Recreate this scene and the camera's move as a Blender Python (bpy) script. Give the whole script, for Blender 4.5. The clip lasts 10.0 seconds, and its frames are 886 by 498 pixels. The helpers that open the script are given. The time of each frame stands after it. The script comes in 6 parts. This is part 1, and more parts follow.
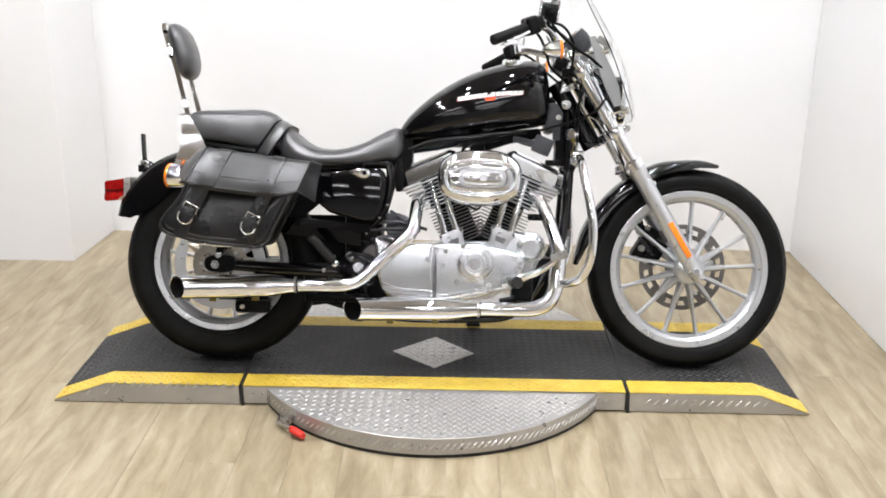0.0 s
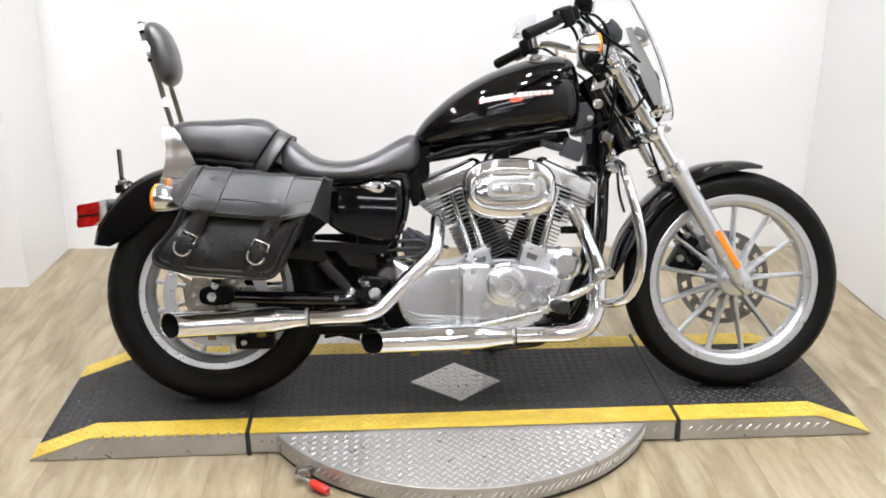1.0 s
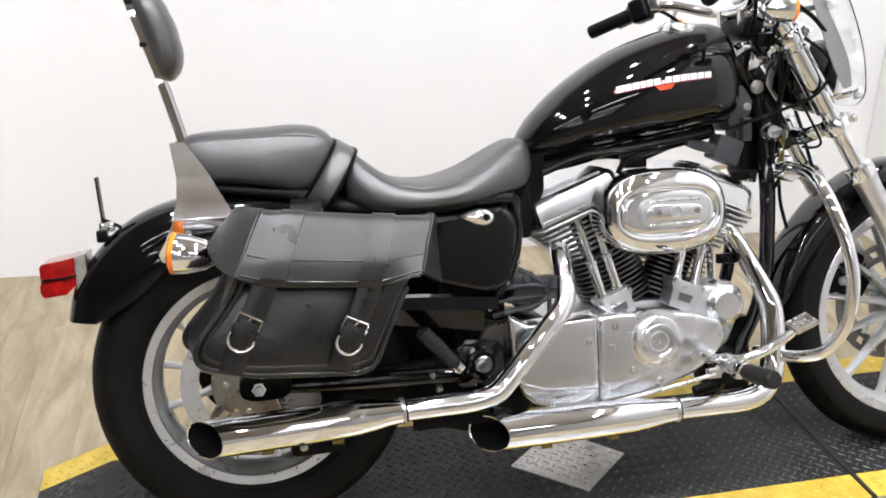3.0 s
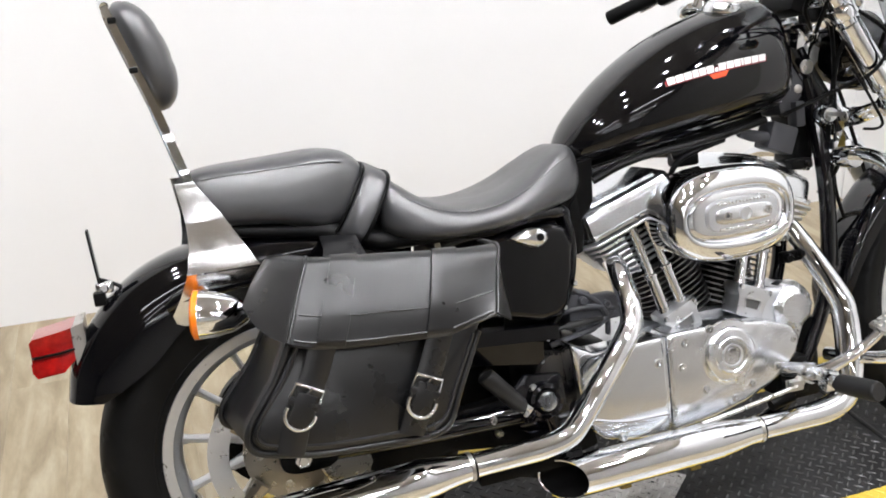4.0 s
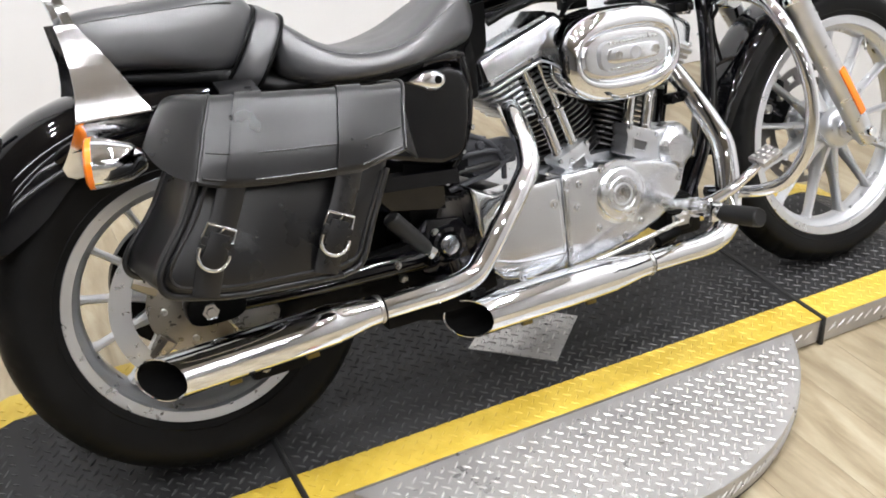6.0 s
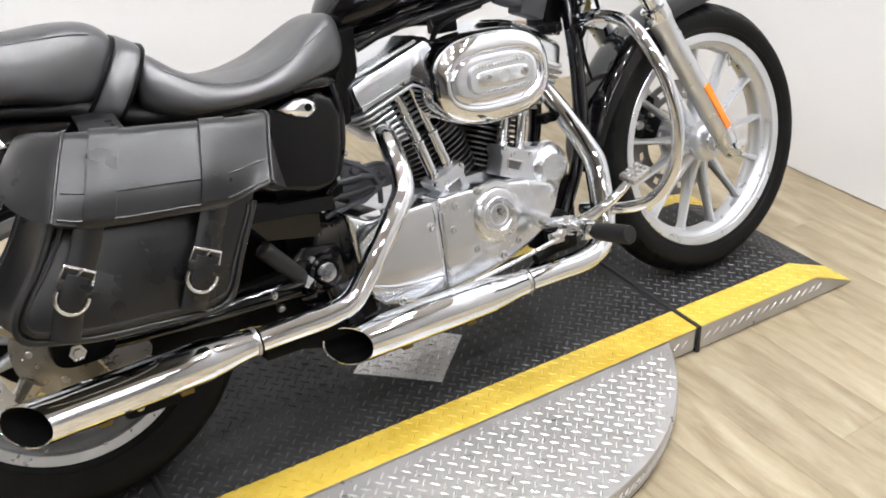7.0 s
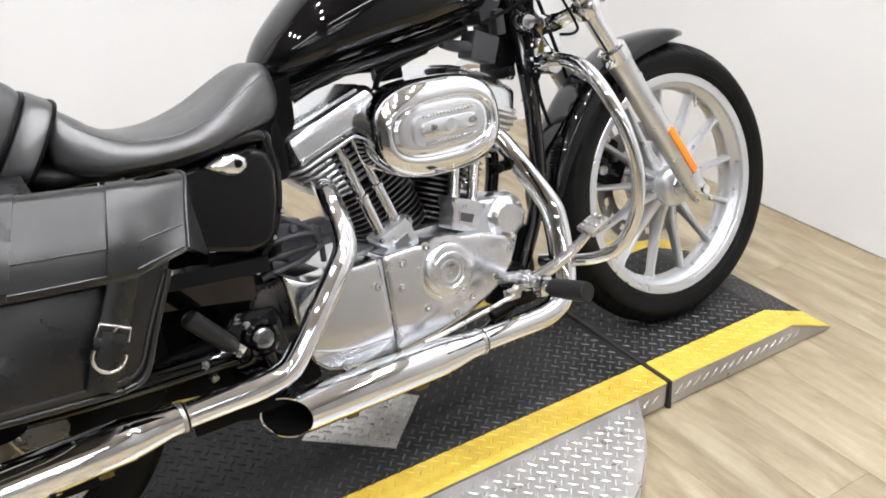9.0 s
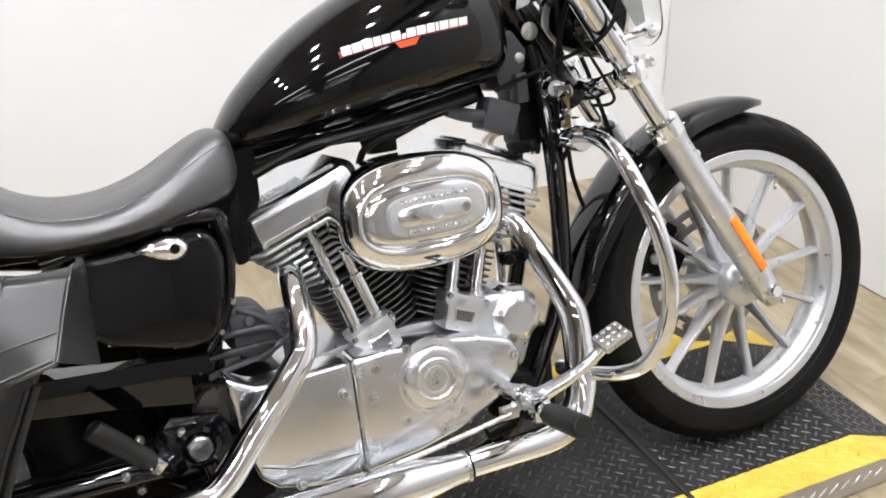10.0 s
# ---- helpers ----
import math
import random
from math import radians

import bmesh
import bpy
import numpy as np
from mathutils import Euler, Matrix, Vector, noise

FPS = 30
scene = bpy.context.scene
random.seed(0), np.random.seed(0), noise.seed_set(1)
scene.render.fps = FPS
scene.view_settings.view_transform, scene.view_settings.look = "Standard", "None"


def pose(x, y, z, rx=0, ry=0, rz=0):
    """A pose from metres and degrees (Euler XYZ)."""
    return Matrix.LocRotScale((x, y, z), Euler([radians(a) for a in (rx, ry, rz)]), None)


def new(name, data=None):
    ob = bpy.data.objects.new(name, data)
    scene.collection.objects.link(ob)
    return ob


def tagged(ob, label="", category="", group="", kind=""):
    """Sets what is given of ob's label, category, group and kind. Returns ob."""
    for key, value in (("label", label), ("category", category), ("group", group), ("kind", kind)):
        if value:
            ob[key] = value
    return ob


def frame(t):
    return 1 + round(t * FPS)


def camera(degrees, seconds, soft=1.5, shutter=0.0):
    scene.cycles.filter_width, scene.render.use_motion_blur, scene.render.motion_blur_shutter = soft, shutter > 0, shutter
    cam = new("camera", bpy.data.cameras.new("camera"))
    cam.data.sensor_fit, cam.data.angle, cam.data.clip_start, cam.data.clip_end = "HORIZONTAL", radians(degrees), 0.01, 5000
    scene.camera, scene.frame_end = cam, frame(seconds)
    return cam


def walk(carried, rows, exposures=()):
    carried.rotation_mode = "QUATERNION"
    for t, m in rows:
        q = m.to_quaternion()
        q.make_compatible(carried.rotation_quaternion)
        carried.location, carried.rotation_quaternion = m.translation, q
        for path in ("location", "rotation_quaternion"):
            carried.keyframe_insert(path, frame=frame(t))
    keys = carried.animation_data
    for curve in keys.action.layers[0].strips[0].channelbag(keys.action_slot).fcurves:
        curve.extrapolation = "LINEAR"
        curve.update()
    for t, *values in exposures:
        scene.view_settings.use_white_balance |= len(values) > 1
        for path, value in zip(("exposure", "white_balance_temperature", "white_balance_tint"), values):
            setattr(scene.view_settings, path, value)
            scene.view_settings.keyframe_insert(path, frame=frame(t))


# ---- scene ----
cam = camera(48.93, 10.0, soft=1.8)
# seconds, eye x y z, yaw, pitch, roll
ROWS = [
    (0.0, 0.7762, -2.9879, 1.5069, 0.78, -19.08, 0.71),
    (0.5, 0.6395, -2.8257, 1.5042, -2.35, -18.91, 0.22),
    (1.0, 0.4870, -2.6277, 1.4974, -3.79, -20.04, 0.15),
    (1.5, 0.3902, -2.3521, 1.4934, -2.92, -18.40, -0.98),
    (2.0, 0.2273, -2.1360, 1.4788, -5.13, -20.19, 0.71),
    (2.5, 0.0536, -1.9397, 1.4769, -10.38, -22.08, 0.21),
    (2.7, 0.0269, -1.8617, 1.4553, -11.89, -23.33, 0.63),
    (3.8, -0.1411, -1.4291, 1.4153, -16.07, -23.36, -1.63),
    (4.0, -0.1772, -1.4173, 1.4112, -18.06, -24.19, -2.23),
    (4.5, -0.2747, -1.4155, 1.3666, -20.60, -26.29, -1.32),
    (5.0, -0.3077, -1.4092, 1.3302, -21.21, -30.95, -1.55),
    (5.5, -0.2916, -1.4054, 1.3284, -24.45, -31.55, -0.44),
    (6.0, -0.2617, -1.4208, 1.3330, -27.18, -30.59, -0.44),
    (6.2, -0.2529, -1.4231, 1.3397, -28.94, -30.91, -0.01),
    (7.3, -0.2010, -1.4359, 1.3612, -34.35, -29.72, 1.01),
    (7.5, -0.1999, -1.4395, 1.3570, -34.38, -29.29, 1.03),
    (8.0, -0.1943, -1.4424, 1.3557, -35.03, -28.96, 1.14),
    (8.5, -0.1787, -1.4285, 1.3654, -35.65, -28.06, 0.54),
    (9.0, -0.0715, -1.3755, 1.3477, -34.16, -28.19, 0.04),
    (9.5, 0.1604, -1.3255, 1.3482, -27.73, -26.17, 1.41),
    (10.0, 0.3196, -1.2477, 1.3365, -24.23, -26.92, -0.82),
]
walk(cam, [(t, pose(x, y, z, 90 + pitch, 0, yaw) @ pose(0, 0, 0, 0, 0, roll)) for t, x, y, z, yaw, pitch, roll in ROWS])

# ---- light ----
world = bpy.data.worlds.new("world")
world.use_nodes = True
world.node_tree.nodes["Background"].inputs[0].default_value = (0.9, 0.93, 1.0, 1)
world.node_tree.nodes["Background"].inputs[1].default_value = 0.2
scene.world = world
scene.view_settings.exposure = 0.0
CEIL = 3.6
BACK = -13.0
LEFT = -6.0
LAMP_LONG = 1.8
SPOTS = [(x, y) for x in (-1.25, -0.2, 0.85, 1.9) for y in (-2.0, -1.0, 0.0)]
STRIPS = [(x, y) for x in (-1.6, 1.0) for y in (-4.4, -6.8, -9.2, -11.6)]


# ---- materials ----
def shader(name, color, rough=0.5, metal=0.0, coat=0.0, spec=0.5):
    m = bpy.data.materials.new(name)
    m.use_nodes = True
    b = m.node_tree.nodes["Principled BSDF"]
    b.inputs["Base Color"].default_value = (*color, 1)
    b.inputs["Roughness"].default_value = rough
    b.inputs["Metallic"].default_value = metal
    b.inputs["Coat Weight"].default_value = coat
    b.inputs["Coat Roughness"].default_value = 0.04
    b.inputs["Specular IOR Level"].default_value = spec
    return m


def node(m, kind, **values):
    n = m.node_tree.nodes.new(kind)
    for k, v in values.items():
        n.inputs[k].default_value = v
    return n


def join(m, a, out, b, inp):
    m.node_tree.links.new(a.outputs[out], b.inputs[inp])


def principled(m):
    return m.node_tree.nodes["Principled BSDF"]


def grain(m, scale, low, high, detail=4.0, stretch=None):
    """A noise mapped to the range low to high, in object metres."""
    tc = node(m, "ShaderNodeTexCoord")
    n = node(m, "ShaderNodeTexNoise", Scale=scale, Detail=detail, Roughness=0.6)
    if stretch:
        mp = node(m, "ShaderNodeMapping", Scale=stretch)
        join(m, tc, "Object", mp, "Vector")
        join(m, mp, "Vector", n, "Vector")
    else:
        join(m, tc, "Object", n, "Vector")
    r = node(m, "ShaderNodeMapRange")
    r.inputs["From Min"].default_value, r.inputs["From Max"].default_value = 0.3, 0.7
    r.inputs["To Min"].default_value, r.inputs["To Max"].default_value = low, high
    join(m, n, "Fac", r, "Value")
    return n, r


def rough_grain(m, scale, low, high, stretch=None):
    _, r = grain(m, scale, low, high, stretch=stretch)
    join(m, r, "Result", principled(m), "Roughness")


def color_grain(m, scale, a, b, stretch=None, detail=4.0):
    _, r = grain(m, scale, 0.0, 1.0, detail=detail, stretch=stretch)
    mix = m.node_tree.nodes.new("ShaderNodeMix")
    mix.data_type = "RGBA"
    mix.inputs["A"].default_value, mix.inputs["B"].default_value = (*a, 1), (*b, 1)
    join(m, r, "Result", mix, "Factor")
    join(m, mix, "Result", principled(m), "Base Color")
    return mix


def bumped(m, scale, strength, distance=0.001, kind="noise", stretch=None):
    tc = node(m, "ShaderNodeTexCoord")
    if kind == "noise":
        n, out = node(m, "ShaderNodeTexNoise", Scale=scale, Detail=5.0), "Fac"
    else:
        n, out = node(m, "ShaderNodeTexVoronoi", Scale=scale), "Distance"
    if stretch:
        mp = node(m, "ShaderNodeMapping", Scale=stretch)
        join(m, tc, "Object", mp, "Vector")
        join(m, mp, "Vector", n, "Vector")
    else:
        join(m, tc, "Object", n, "Vector")
    b = node(m, "ShaderNodeBump", Strength=strength, Distance=distance)
    join(m, n, out, b, "Height")
    join(m, b, "Normal", principled(m), "Normal")


CHROME = shader("chrome", (0.82, 0.84, 0.87), 0.05, 1.0)
rough_grain(CHROME, 9, 0.02, 0.045)
POLISHED = shader("polished_aluminium", (0.80, 0.825, 0.86), 0.2, 1.0)
rough_grain(POLISHED, 14, 0.10, 0.21)
bumped(POLISHED, 16, 0.12, 0.004)
BRUSHED = shader("brushed_aluminium_cover", (0.80, 0.82, 0.85), 0.2, 1.0)
rough_grain(BRUSHED, 18, 0.17, 0.29)
bumped(BRUSHED, 14, 0.05, 0.004)
CAST = shader("silver_painted_cast_aluminium", (0.60, 0.612, 0.632), 0.36, 0.85)
rough_grain(CAST, 40, 0.25, 0.4)
bumped(CAST, 300, 0.03, 0.0005)
FINS = shader("grey_cast_fins", (0.16, 0.16, 0.16), 0.36, 0.9)
bumped(FINS, 300, 0.1, 0.0005)
STEEL = shader("plain_steel", (0.5, 0.49, 0.47), 0.3, 1.0)
rough_grain(STEEL, 60, 0.22, 0.4)
# brake steel with the shade behind the front wheel put into its colour
DISC = shader("shaded_brake_steel", (0.20, 0.19, 0.18), 0.32, 1.0)
rough_grain(DISC, 50, 0.26, 0.42)
BRONZE = shader("tinted_brake_steel", (0.33, 0.305, 0.265), 0.3, 1.0)
rough_grain(BRONZE, 50, 0.22, 0.4)
GLOSS = shader("gloss_black_paint", (0.0015, 0.0015, 0.002), 0.05, 0.0, 0.1, 0.42)
SATIN = shader("satin_black", (0.003, 0.003, 0.003), 0.34, spec=0.1)
bumped(SATIN, 250, 0.06, 0.0005)
GREY_RUBBER = shader("dusty_grey_rubber", (0.008, 0.008, 0.008), 0.5, spec=0.3)
bumped(GREY_RUBBER, 300, 0.12, 0.0005)
# near-black for silencer soot, and for shade painted into sipes and slots
SOOT_SHADE = shader("soot_and_groove_shade", (0.004, 0.004, 0.004), 0.9, spec=0.1)
PLASTIC = shader("grey_black_plastic", (0.040, 0.041, 0.046), 0.42, spec=0.35)
bumped(PLASTIC, 900, 0.1, 0.0003)
RUBBER = shader("tyre_rubber", (0.006, 0.006, 0.006), 0.5, spec=0.12)
color_grain(RUBBER, 14, (0.003, 0.003, 0.003), (0.006, 0.006, 0.006))
bumped(RUBBER, 260, 0.12, 0.0006)
LEATHER = shader("black_leather", (0.006, 0.006, 0.006), 0.38, spec=0.52)
color_grain(LEATHER, 11, (0.004, 0.004, 0.0045), (0.008, 0.008, 0.0085))
rough_grain(LEATHER, 9, 0.25, 0.38)
bumped(LEATHER, 260, 0.05, 0.0006)
VINYL = shader("black_seat_vinyl", (0.02, 0.02, 0.02), 0.32, spec=0.9)
color_grain(VINYL, 7, (0.024, 0.024, 0.025), (0.038, 0.038, 0.040))
rough_grain(VINYL, 10, 0.28, 0.40)
bumped(VINYL, 400, 0.07, 0.0005, "voronoi")
ORANGE = shader("orange_lens", (0.95, 0.22, 0.01), 0.18, coat=0.6)
RED = shader("red_lens", (0.24, 0.004, 0.004), 0.16, coat=0.4)
color_grain(RED, 45, (0.16, 0.002, 0.002), (0.34, 0.006, 0.005))
WHITE_DECAL = shader("white_decal", (0.66, 0.65, 0.64), 0.25, coat=0.8)
RED_DECAL = shader("red_decal", (0.15, 0.006, 0.012), 0.25, coat=0.8)
ORANGE_DECAL = shader("orange_decal", (0.62, 0.07, 0.02), 0.25, coat=0.8)
RED_GRIP = shader("red_rubber_grip", (0.6, 0.03, 0.02), 0.4)
STAINLESS = shader("polished_stainless_plate", (0.80, 0.80, 0.81), 0.08, 1.0)
rough_grain(STAINLESS, 6, 0.08, 0.16)
bumped(STAINLESS, 22, 0.10, 0.003)
STRAP = shader("satin_grey_metal_strap", (0.26, 0.265, 0.265), 0.4, 0.6)
bumped(STRAP, 60, 0.06, 0.0006)
BRASS = shader("yellow_brass_key", (0.2, 0.15, 0.04), 0.35, 0.7)
MAT = shader("black_coated_tread_plate", (0.045, 0.044, 0.044), 0.56, 0.0, spec=0.2)
color_grain(MAT, 6, (0.014, 0.014, 0.014), (0.030, 0.030, 0.031))
rough_grain(MAT, 12, 0.42, 0.56)
bumped(MAT, 350, 0.1, 0.0006)
YELLOW = shader("yellow_safety_paint", (0.75, 0.52, 0.035), 0.42)
color_grain(YELLOW, 18, (0.51, 0.35, 0.035), (0.65, 0.475, 0.075))
bumped(YELLOW, 200, 0.1, 0.0006)
TREAD = shader("aluminium_tread_plate", (0.5, 0.49, 0.48), 0.4, 0.6)
color_grain(TREAD, 5, (0.38, 0.372, 0.36), (0.49, 0.48, 0.465))
rough_grain(TREAD, 25, 0.26, 0.42)
bumped(TREAD, 160, 0.08, 0.0008)
TREAD_LUG = shader("worn_bright_tread_bar", (0.60, 0.592, 0.575), 0.3, 0.75)
rough_grain(TREAD_LUG, 60, 0.24, 0.4)
MAT_LUG = shader("worn_black_tread_bar", (0.06, 0.06, 0.06), 0.36, 0.0, spec=0.42)
color_grain(MAT_LUG, 9, (0.025, 0.025, 0.025), (0.06, 0.06, 0.06))
SEAM = shader("black_rubber_seam", (0.01, 0.01, 0.01), 0.6)
WALL = shader("white_wall_panel", (0.745, 0.745, 0.745), 0.3)
color_grain(WALL, 1.3, (0.735, 0.733, 0.730), (0.755, 0.755, 0.755))
BEIGE = shader("light_wall_paint", (0.52, 0.49, 0.45), 0.6)
color_grain(BEIGE, 2, (0.54, 0.53, 0.51), (0.62, 0.61, 0.59))
# greys of the unseen side walls, set by what chrome and paint should reflect
GREY_WALL = shader("unseen_grey_wall", (0.31, 0.30, 0.285), 0.6)
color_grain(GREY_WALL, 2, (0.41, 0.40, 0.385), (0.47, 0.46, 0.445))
DIM_WALL = shader("unseen_dark_grey_wall", (0.17, 0.165, 0.16), 0.6)
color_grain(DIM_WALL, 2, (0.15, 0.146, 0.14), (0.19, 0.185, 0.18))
CEILING = shader("tan_ceiling_board", (0.34, 0.27, 0.20), 0.8)
color_grain(CEILING, 1.5, (0.36, 0.33, 0.295), (0.43, 0.40, 0.36))
HOUSING = shader("white_lamp_housing", (0.72, 0.72, 0.71), 0.6)
bumped(CEILING, 60, 0.2, 0.002)
CLEAR = shader("clear_acrylic", (0.97, 0.98, 0.98), 0.02)
principled(CLEAR).inputs["Transmission Weight"].default_value = 1.0
principled(CLEAR).inputs["IOR"].default_value = 1.3


def glow(name, strength):
    m = shader(name, (0.8, 0.8, 0.8), 0.5)
    principled(m).inputs["Emission Color"].default_value = (0.955, 0.96, 1.0, 1)
    principled(m).inputs["Emission Strength"].default_value = strength
    return m


GLOW_CELL = glow("bright_lamp_cell", 850.0)
GLOW_STRIP = glow("strip_diffuser", 32.0)

# light oak vinyl planks: one tone for each board, long grain along y
WOOD = shader("light_oak_plank", (0.5, 0.38, 0.25), 0.36)


def wood_nodes(m):
    info = node(m, "ShaderNodeObjectInfo")
    tc = node(m, "ShaderNodeTexCoord")
    shift = node(m, "ShaderNodeVectorMath")
    shift.operation = "MULTIPLY_ADD"
    shift.inputs[1].default_value = (17.0, 3.4, 9.0)
    wide = node(m, "ShaderNodeCombineXYZ")
    mul = node(m, "ShaderNodeMath")
    mul.operation = "MULTIPLY"
    mul.inputs[1].default_value = 60.0
    join(m, info, "Random", mul, 0)
    join(m, mul, "Value", wide, "Y")
    join(m, tc, "Object", shift, 0)
    join(m, wide, "Vector", shift, 2)
    cloud = node(m, "ShaderNodeTexNoise", Scale=1.0, Detail=6.0, Roughness=0.55, Distortion=0.6)
    join(m, shift, "Vector", cloud, "Vector")
    fine = node(m, "ShaderNodeTexNoise", Scale=7.0, Detail=5.0, Roughness=0.7)
    join(m, shift, "Vector", fine, "Vector")
    ramp = node(m, "ShaderNodeValToRGB")
    e = ramp.color_ramp.elements
    e[0].position, e[0].color = 0.33, (0.222, 0.176, 0.107, 1)
    e[1].position, e[1].color = 0.66, (0.378, 0.322, 0.222, 1)
    mid = ramp.color_ramp.elements.new(0.5)
    mid.color = (0.306, 0.25, 0.162, 1)
    join(m, cloud, "Fac", ramp, "Fac")
    tone = node(m, "ShaderNodeMapRange")
    tone.inputs["To Min"].default_value, tone.inputs["To Max"].default_value = 0.94, 1.05
    join(m, info, "Random", tone, "Value")
    f2 = node(m, "ShaderNodeMapRange")
    f2.inputs["From Min"].default_value, f2.inputs["From Max"].default_value = 0.3, 0.7
    f2.inputs["To Min"].default_value, f2.inputs["To Max"].default_value = 0.91, 1.07
    join(m, fine, "Fac", f2, "Value")
    prod = node(m, "ShaderNodeMath")
    prod.operation = "MULTIPLY"
    join(m, tone, "Result", prod, 0)
    join(m, f2, "Result", prod, 1)
    scale = node(m, "ShaderNodeVectorMath")
    scale.operation = "SCALE"
    join(m, ramp, "Color", scale, 0)
    join(m, prod, "Value", scale, "Scale")
    join(m, scale, "Vector", principled(m), "Base Color")
    b = node(m, "ShaderNodeBump", Strength=0.12, Distance=0.001)
    join(m, fine, "Fac", b, "Height")
    join(m, b, "Normal", principled(m), "Normal")


wood_nodes(WOOD)


# ---- mesh helpers ----
def part(name, bm, material, parent=None, label="", smooth=40):
    """One mesh object from a bmesh, under a thing or a part."""
    bmesh.ops.recalc_face_normals(bm, faces=bm.faces)
    me = bpy.data.meshes.new(name)
    bm.to_mesh(me)
    bm.free()
    me.materials.append(material)
    if smooth:
        for p in me.polygons:
            p.use_smooth = True
        me.set_sharp_from_angle(angle=radians(smooth))
    ob = new(name, me)
    if parent is not None:
        ob.parent = parent
    if label:
        ob["label"] = label
    return ob


def thing(name, label, category, m=None, group="", kind=""):
    ob = new(name)
    ob.empty_display_size = 0.1
    if m is not None:
        ob.matrix_basis = m
    return tagged(ob, label, category, group, kind)


def spline(points, steps=6):
    """Catmull-Rom through points of any dimension."""
    pts = [np.array(p, float) for p in points]
    ext = [2 * pts[0] - pts[1], *pts, 2 * pts[-1] - pts[-2]]
    out = []
    for i in range(1, len(ext) - 2):
        a, b, c, d = ext[i - 1:i + 3]
        for k in range(steps):
            t = k / steps
            out.append(0.5 * (2 * b + (c - a) * t + (2 * a - 5 * b + 4 * c - d) * t * t + (3 * b - a - 3 * c + d) * t ** 3))
    out.append(pts[-1])
    return out


def loft(rings, caps=True, closed=True, bm=None):
    bm = bm or bmesh.new()
    rows = [[bm.verts.new(Vector(p)) for p in ring] for ring in rings]
    n = len(rows[0])
    for a, b in zip(rows, rows[1:]):
        for k in range(n if closed else n - 1):
            j = (k + 1) % n
            bm.faces.new((a[k], a[j], b[j], b[k]))
    if caps and closed:
        bm.faces.new(rows[0])
        bm.faces.new(rows[-1][::-1])
    return bm


def tube(points, radius, seg=14, steps=6, bm=None, caps=True):
    """A tube along a smooth path; radius is a number or one for each point."""
    radii = radius if isinstance(radius, (list, tuple)) else [radius] * len(points)
    path = spline([(*p, r) for p, r in zip(points, radii)], steps) if steps > 1 else [np.array((*p, r)) for p, r in zip(points, radii)]
    rings, side = [], None
    for i, q in enumerate(path):
        d = Vector(path[min(i + 1, len(path) - 1)][:3] - path[max(i - 1, 0)][:3]).normalized()
        if side is None:
            side = d.orthogonal().normalized()
        side = (side - d * side.dot(d)).normalized()
        up = d.cross(side)
        c = Vector(q[:3])
        rings.append([c + (side * math.cos(a) + up * math.sin(a)) * q[3] for a in (2 * math.pi * k / seg for k in range(seg))])
    return loft(rings, caps, True, bm)


def lathe(profile, centre, axis=(0, 1, 0), seg=40, bm=None, close=False):
    """Turns (radius, height) pairs about an axis through centre."""
    bm = bm or bmesh.new()
    a = Vector(axis).normalized()
    u = a.orthogonal().normalized() if abs(a.y) < 0.999 else Vector((1, 0, 0))
    v = a.cross(u)
    c = Vector(centre)
    prof = list(profile) + ([profile[0]] if close else [])
    rows = []
    for r, h in prof:
        if r < 1e-5:
            rows.append([bm.verts.new(c + a * h)])
        else:
            rows.append([bm.verts.new(c + a * h + (u * math.cos(t) + v * math.sin(t)) * r) for t in (2 * math.pi * k / seg for k in range(seg))])
    for p, q in zip(rows, rows[1:]):
        for k in range(seg):
            j = (k + 1) % seg
            if len(p) == 1 and len(q) == 1:
                continue
            if len(p) == 1:
                bm.faces.new((p[0], q[j], q[k]))
            elif len(q) == 1:
                bm.faces.new((p[k], p[j], q[0]))
            else:
                bm.faces.new((p[k], p[j], q[j], q[k]))
    if close:
        bmesh.ops.remove_doubles(bm, verts=bm.verts, dist=1e-6)
    return bm


def bevel(bm, width, segments=2, angle=25):
    es = [e for e in bm.edges if e.is_manifold and math.degrees(e.calc_face_angle(0)) > angle]
    bmesh.ops.bevel(bm, geom=es, offset=width, segments=segments, affect="EDGES", profile=0.6, clamp_overlap=True)
    return bm


def prism(outline, y0, y1, width=0.004, segments=2, axis="y"):
    """An outline in x and z drawn out along y (axis 'z': in x and y along z), with rounded edges."""
    place = (lambda a, b, h: (a, h, b)) if axis == "y" else (lambda a, b, h: (a, b, h))
    bm = bmesh.new()
    low = [bm.verts.new(place(a, b, y0)) for a, b in outline]
    high = [bm.verts.new(place(a, b, y1)) for a, b in outline]
    bm.faces.new(low[::-1])
    bm.faces.new(high)
    for k in range(len(outline)):
        j = (k + 1) % len(outline)
        bm.faces.new((low[k], low[j], high[j], high[k]))
    bmesh.ops.recalc_face_normals(bm, faces=bm.faces)
    if width:
        bevel(bm, width, segments)
    return bm


def box(centre, size, width=0.004, m=None, segments=2):
    bm = bmesh.new()
    bmesh.ops.create_cube(bm, size=1)
    bmesh.ops.scale(bm, vec=size, verts=bm.verts)
    if width:
        bevel(bm, width, segments)
    if m is not None:
        bmesh.ops.transform(bm, matrix=m, verts=bm.verts)
    bmesh.ops.translate(bm, vec=centre, verts=bm.verts)
    return bm


def merge(*parts):
    out = bmesh.new()
    for b in parts:
        me = bpy.data.meshes.new("tmp")
        b.to_mesh(me)
        b.free()
        out.from_mesh(me)
        bpy.data.meshes.remove(me)
    return out


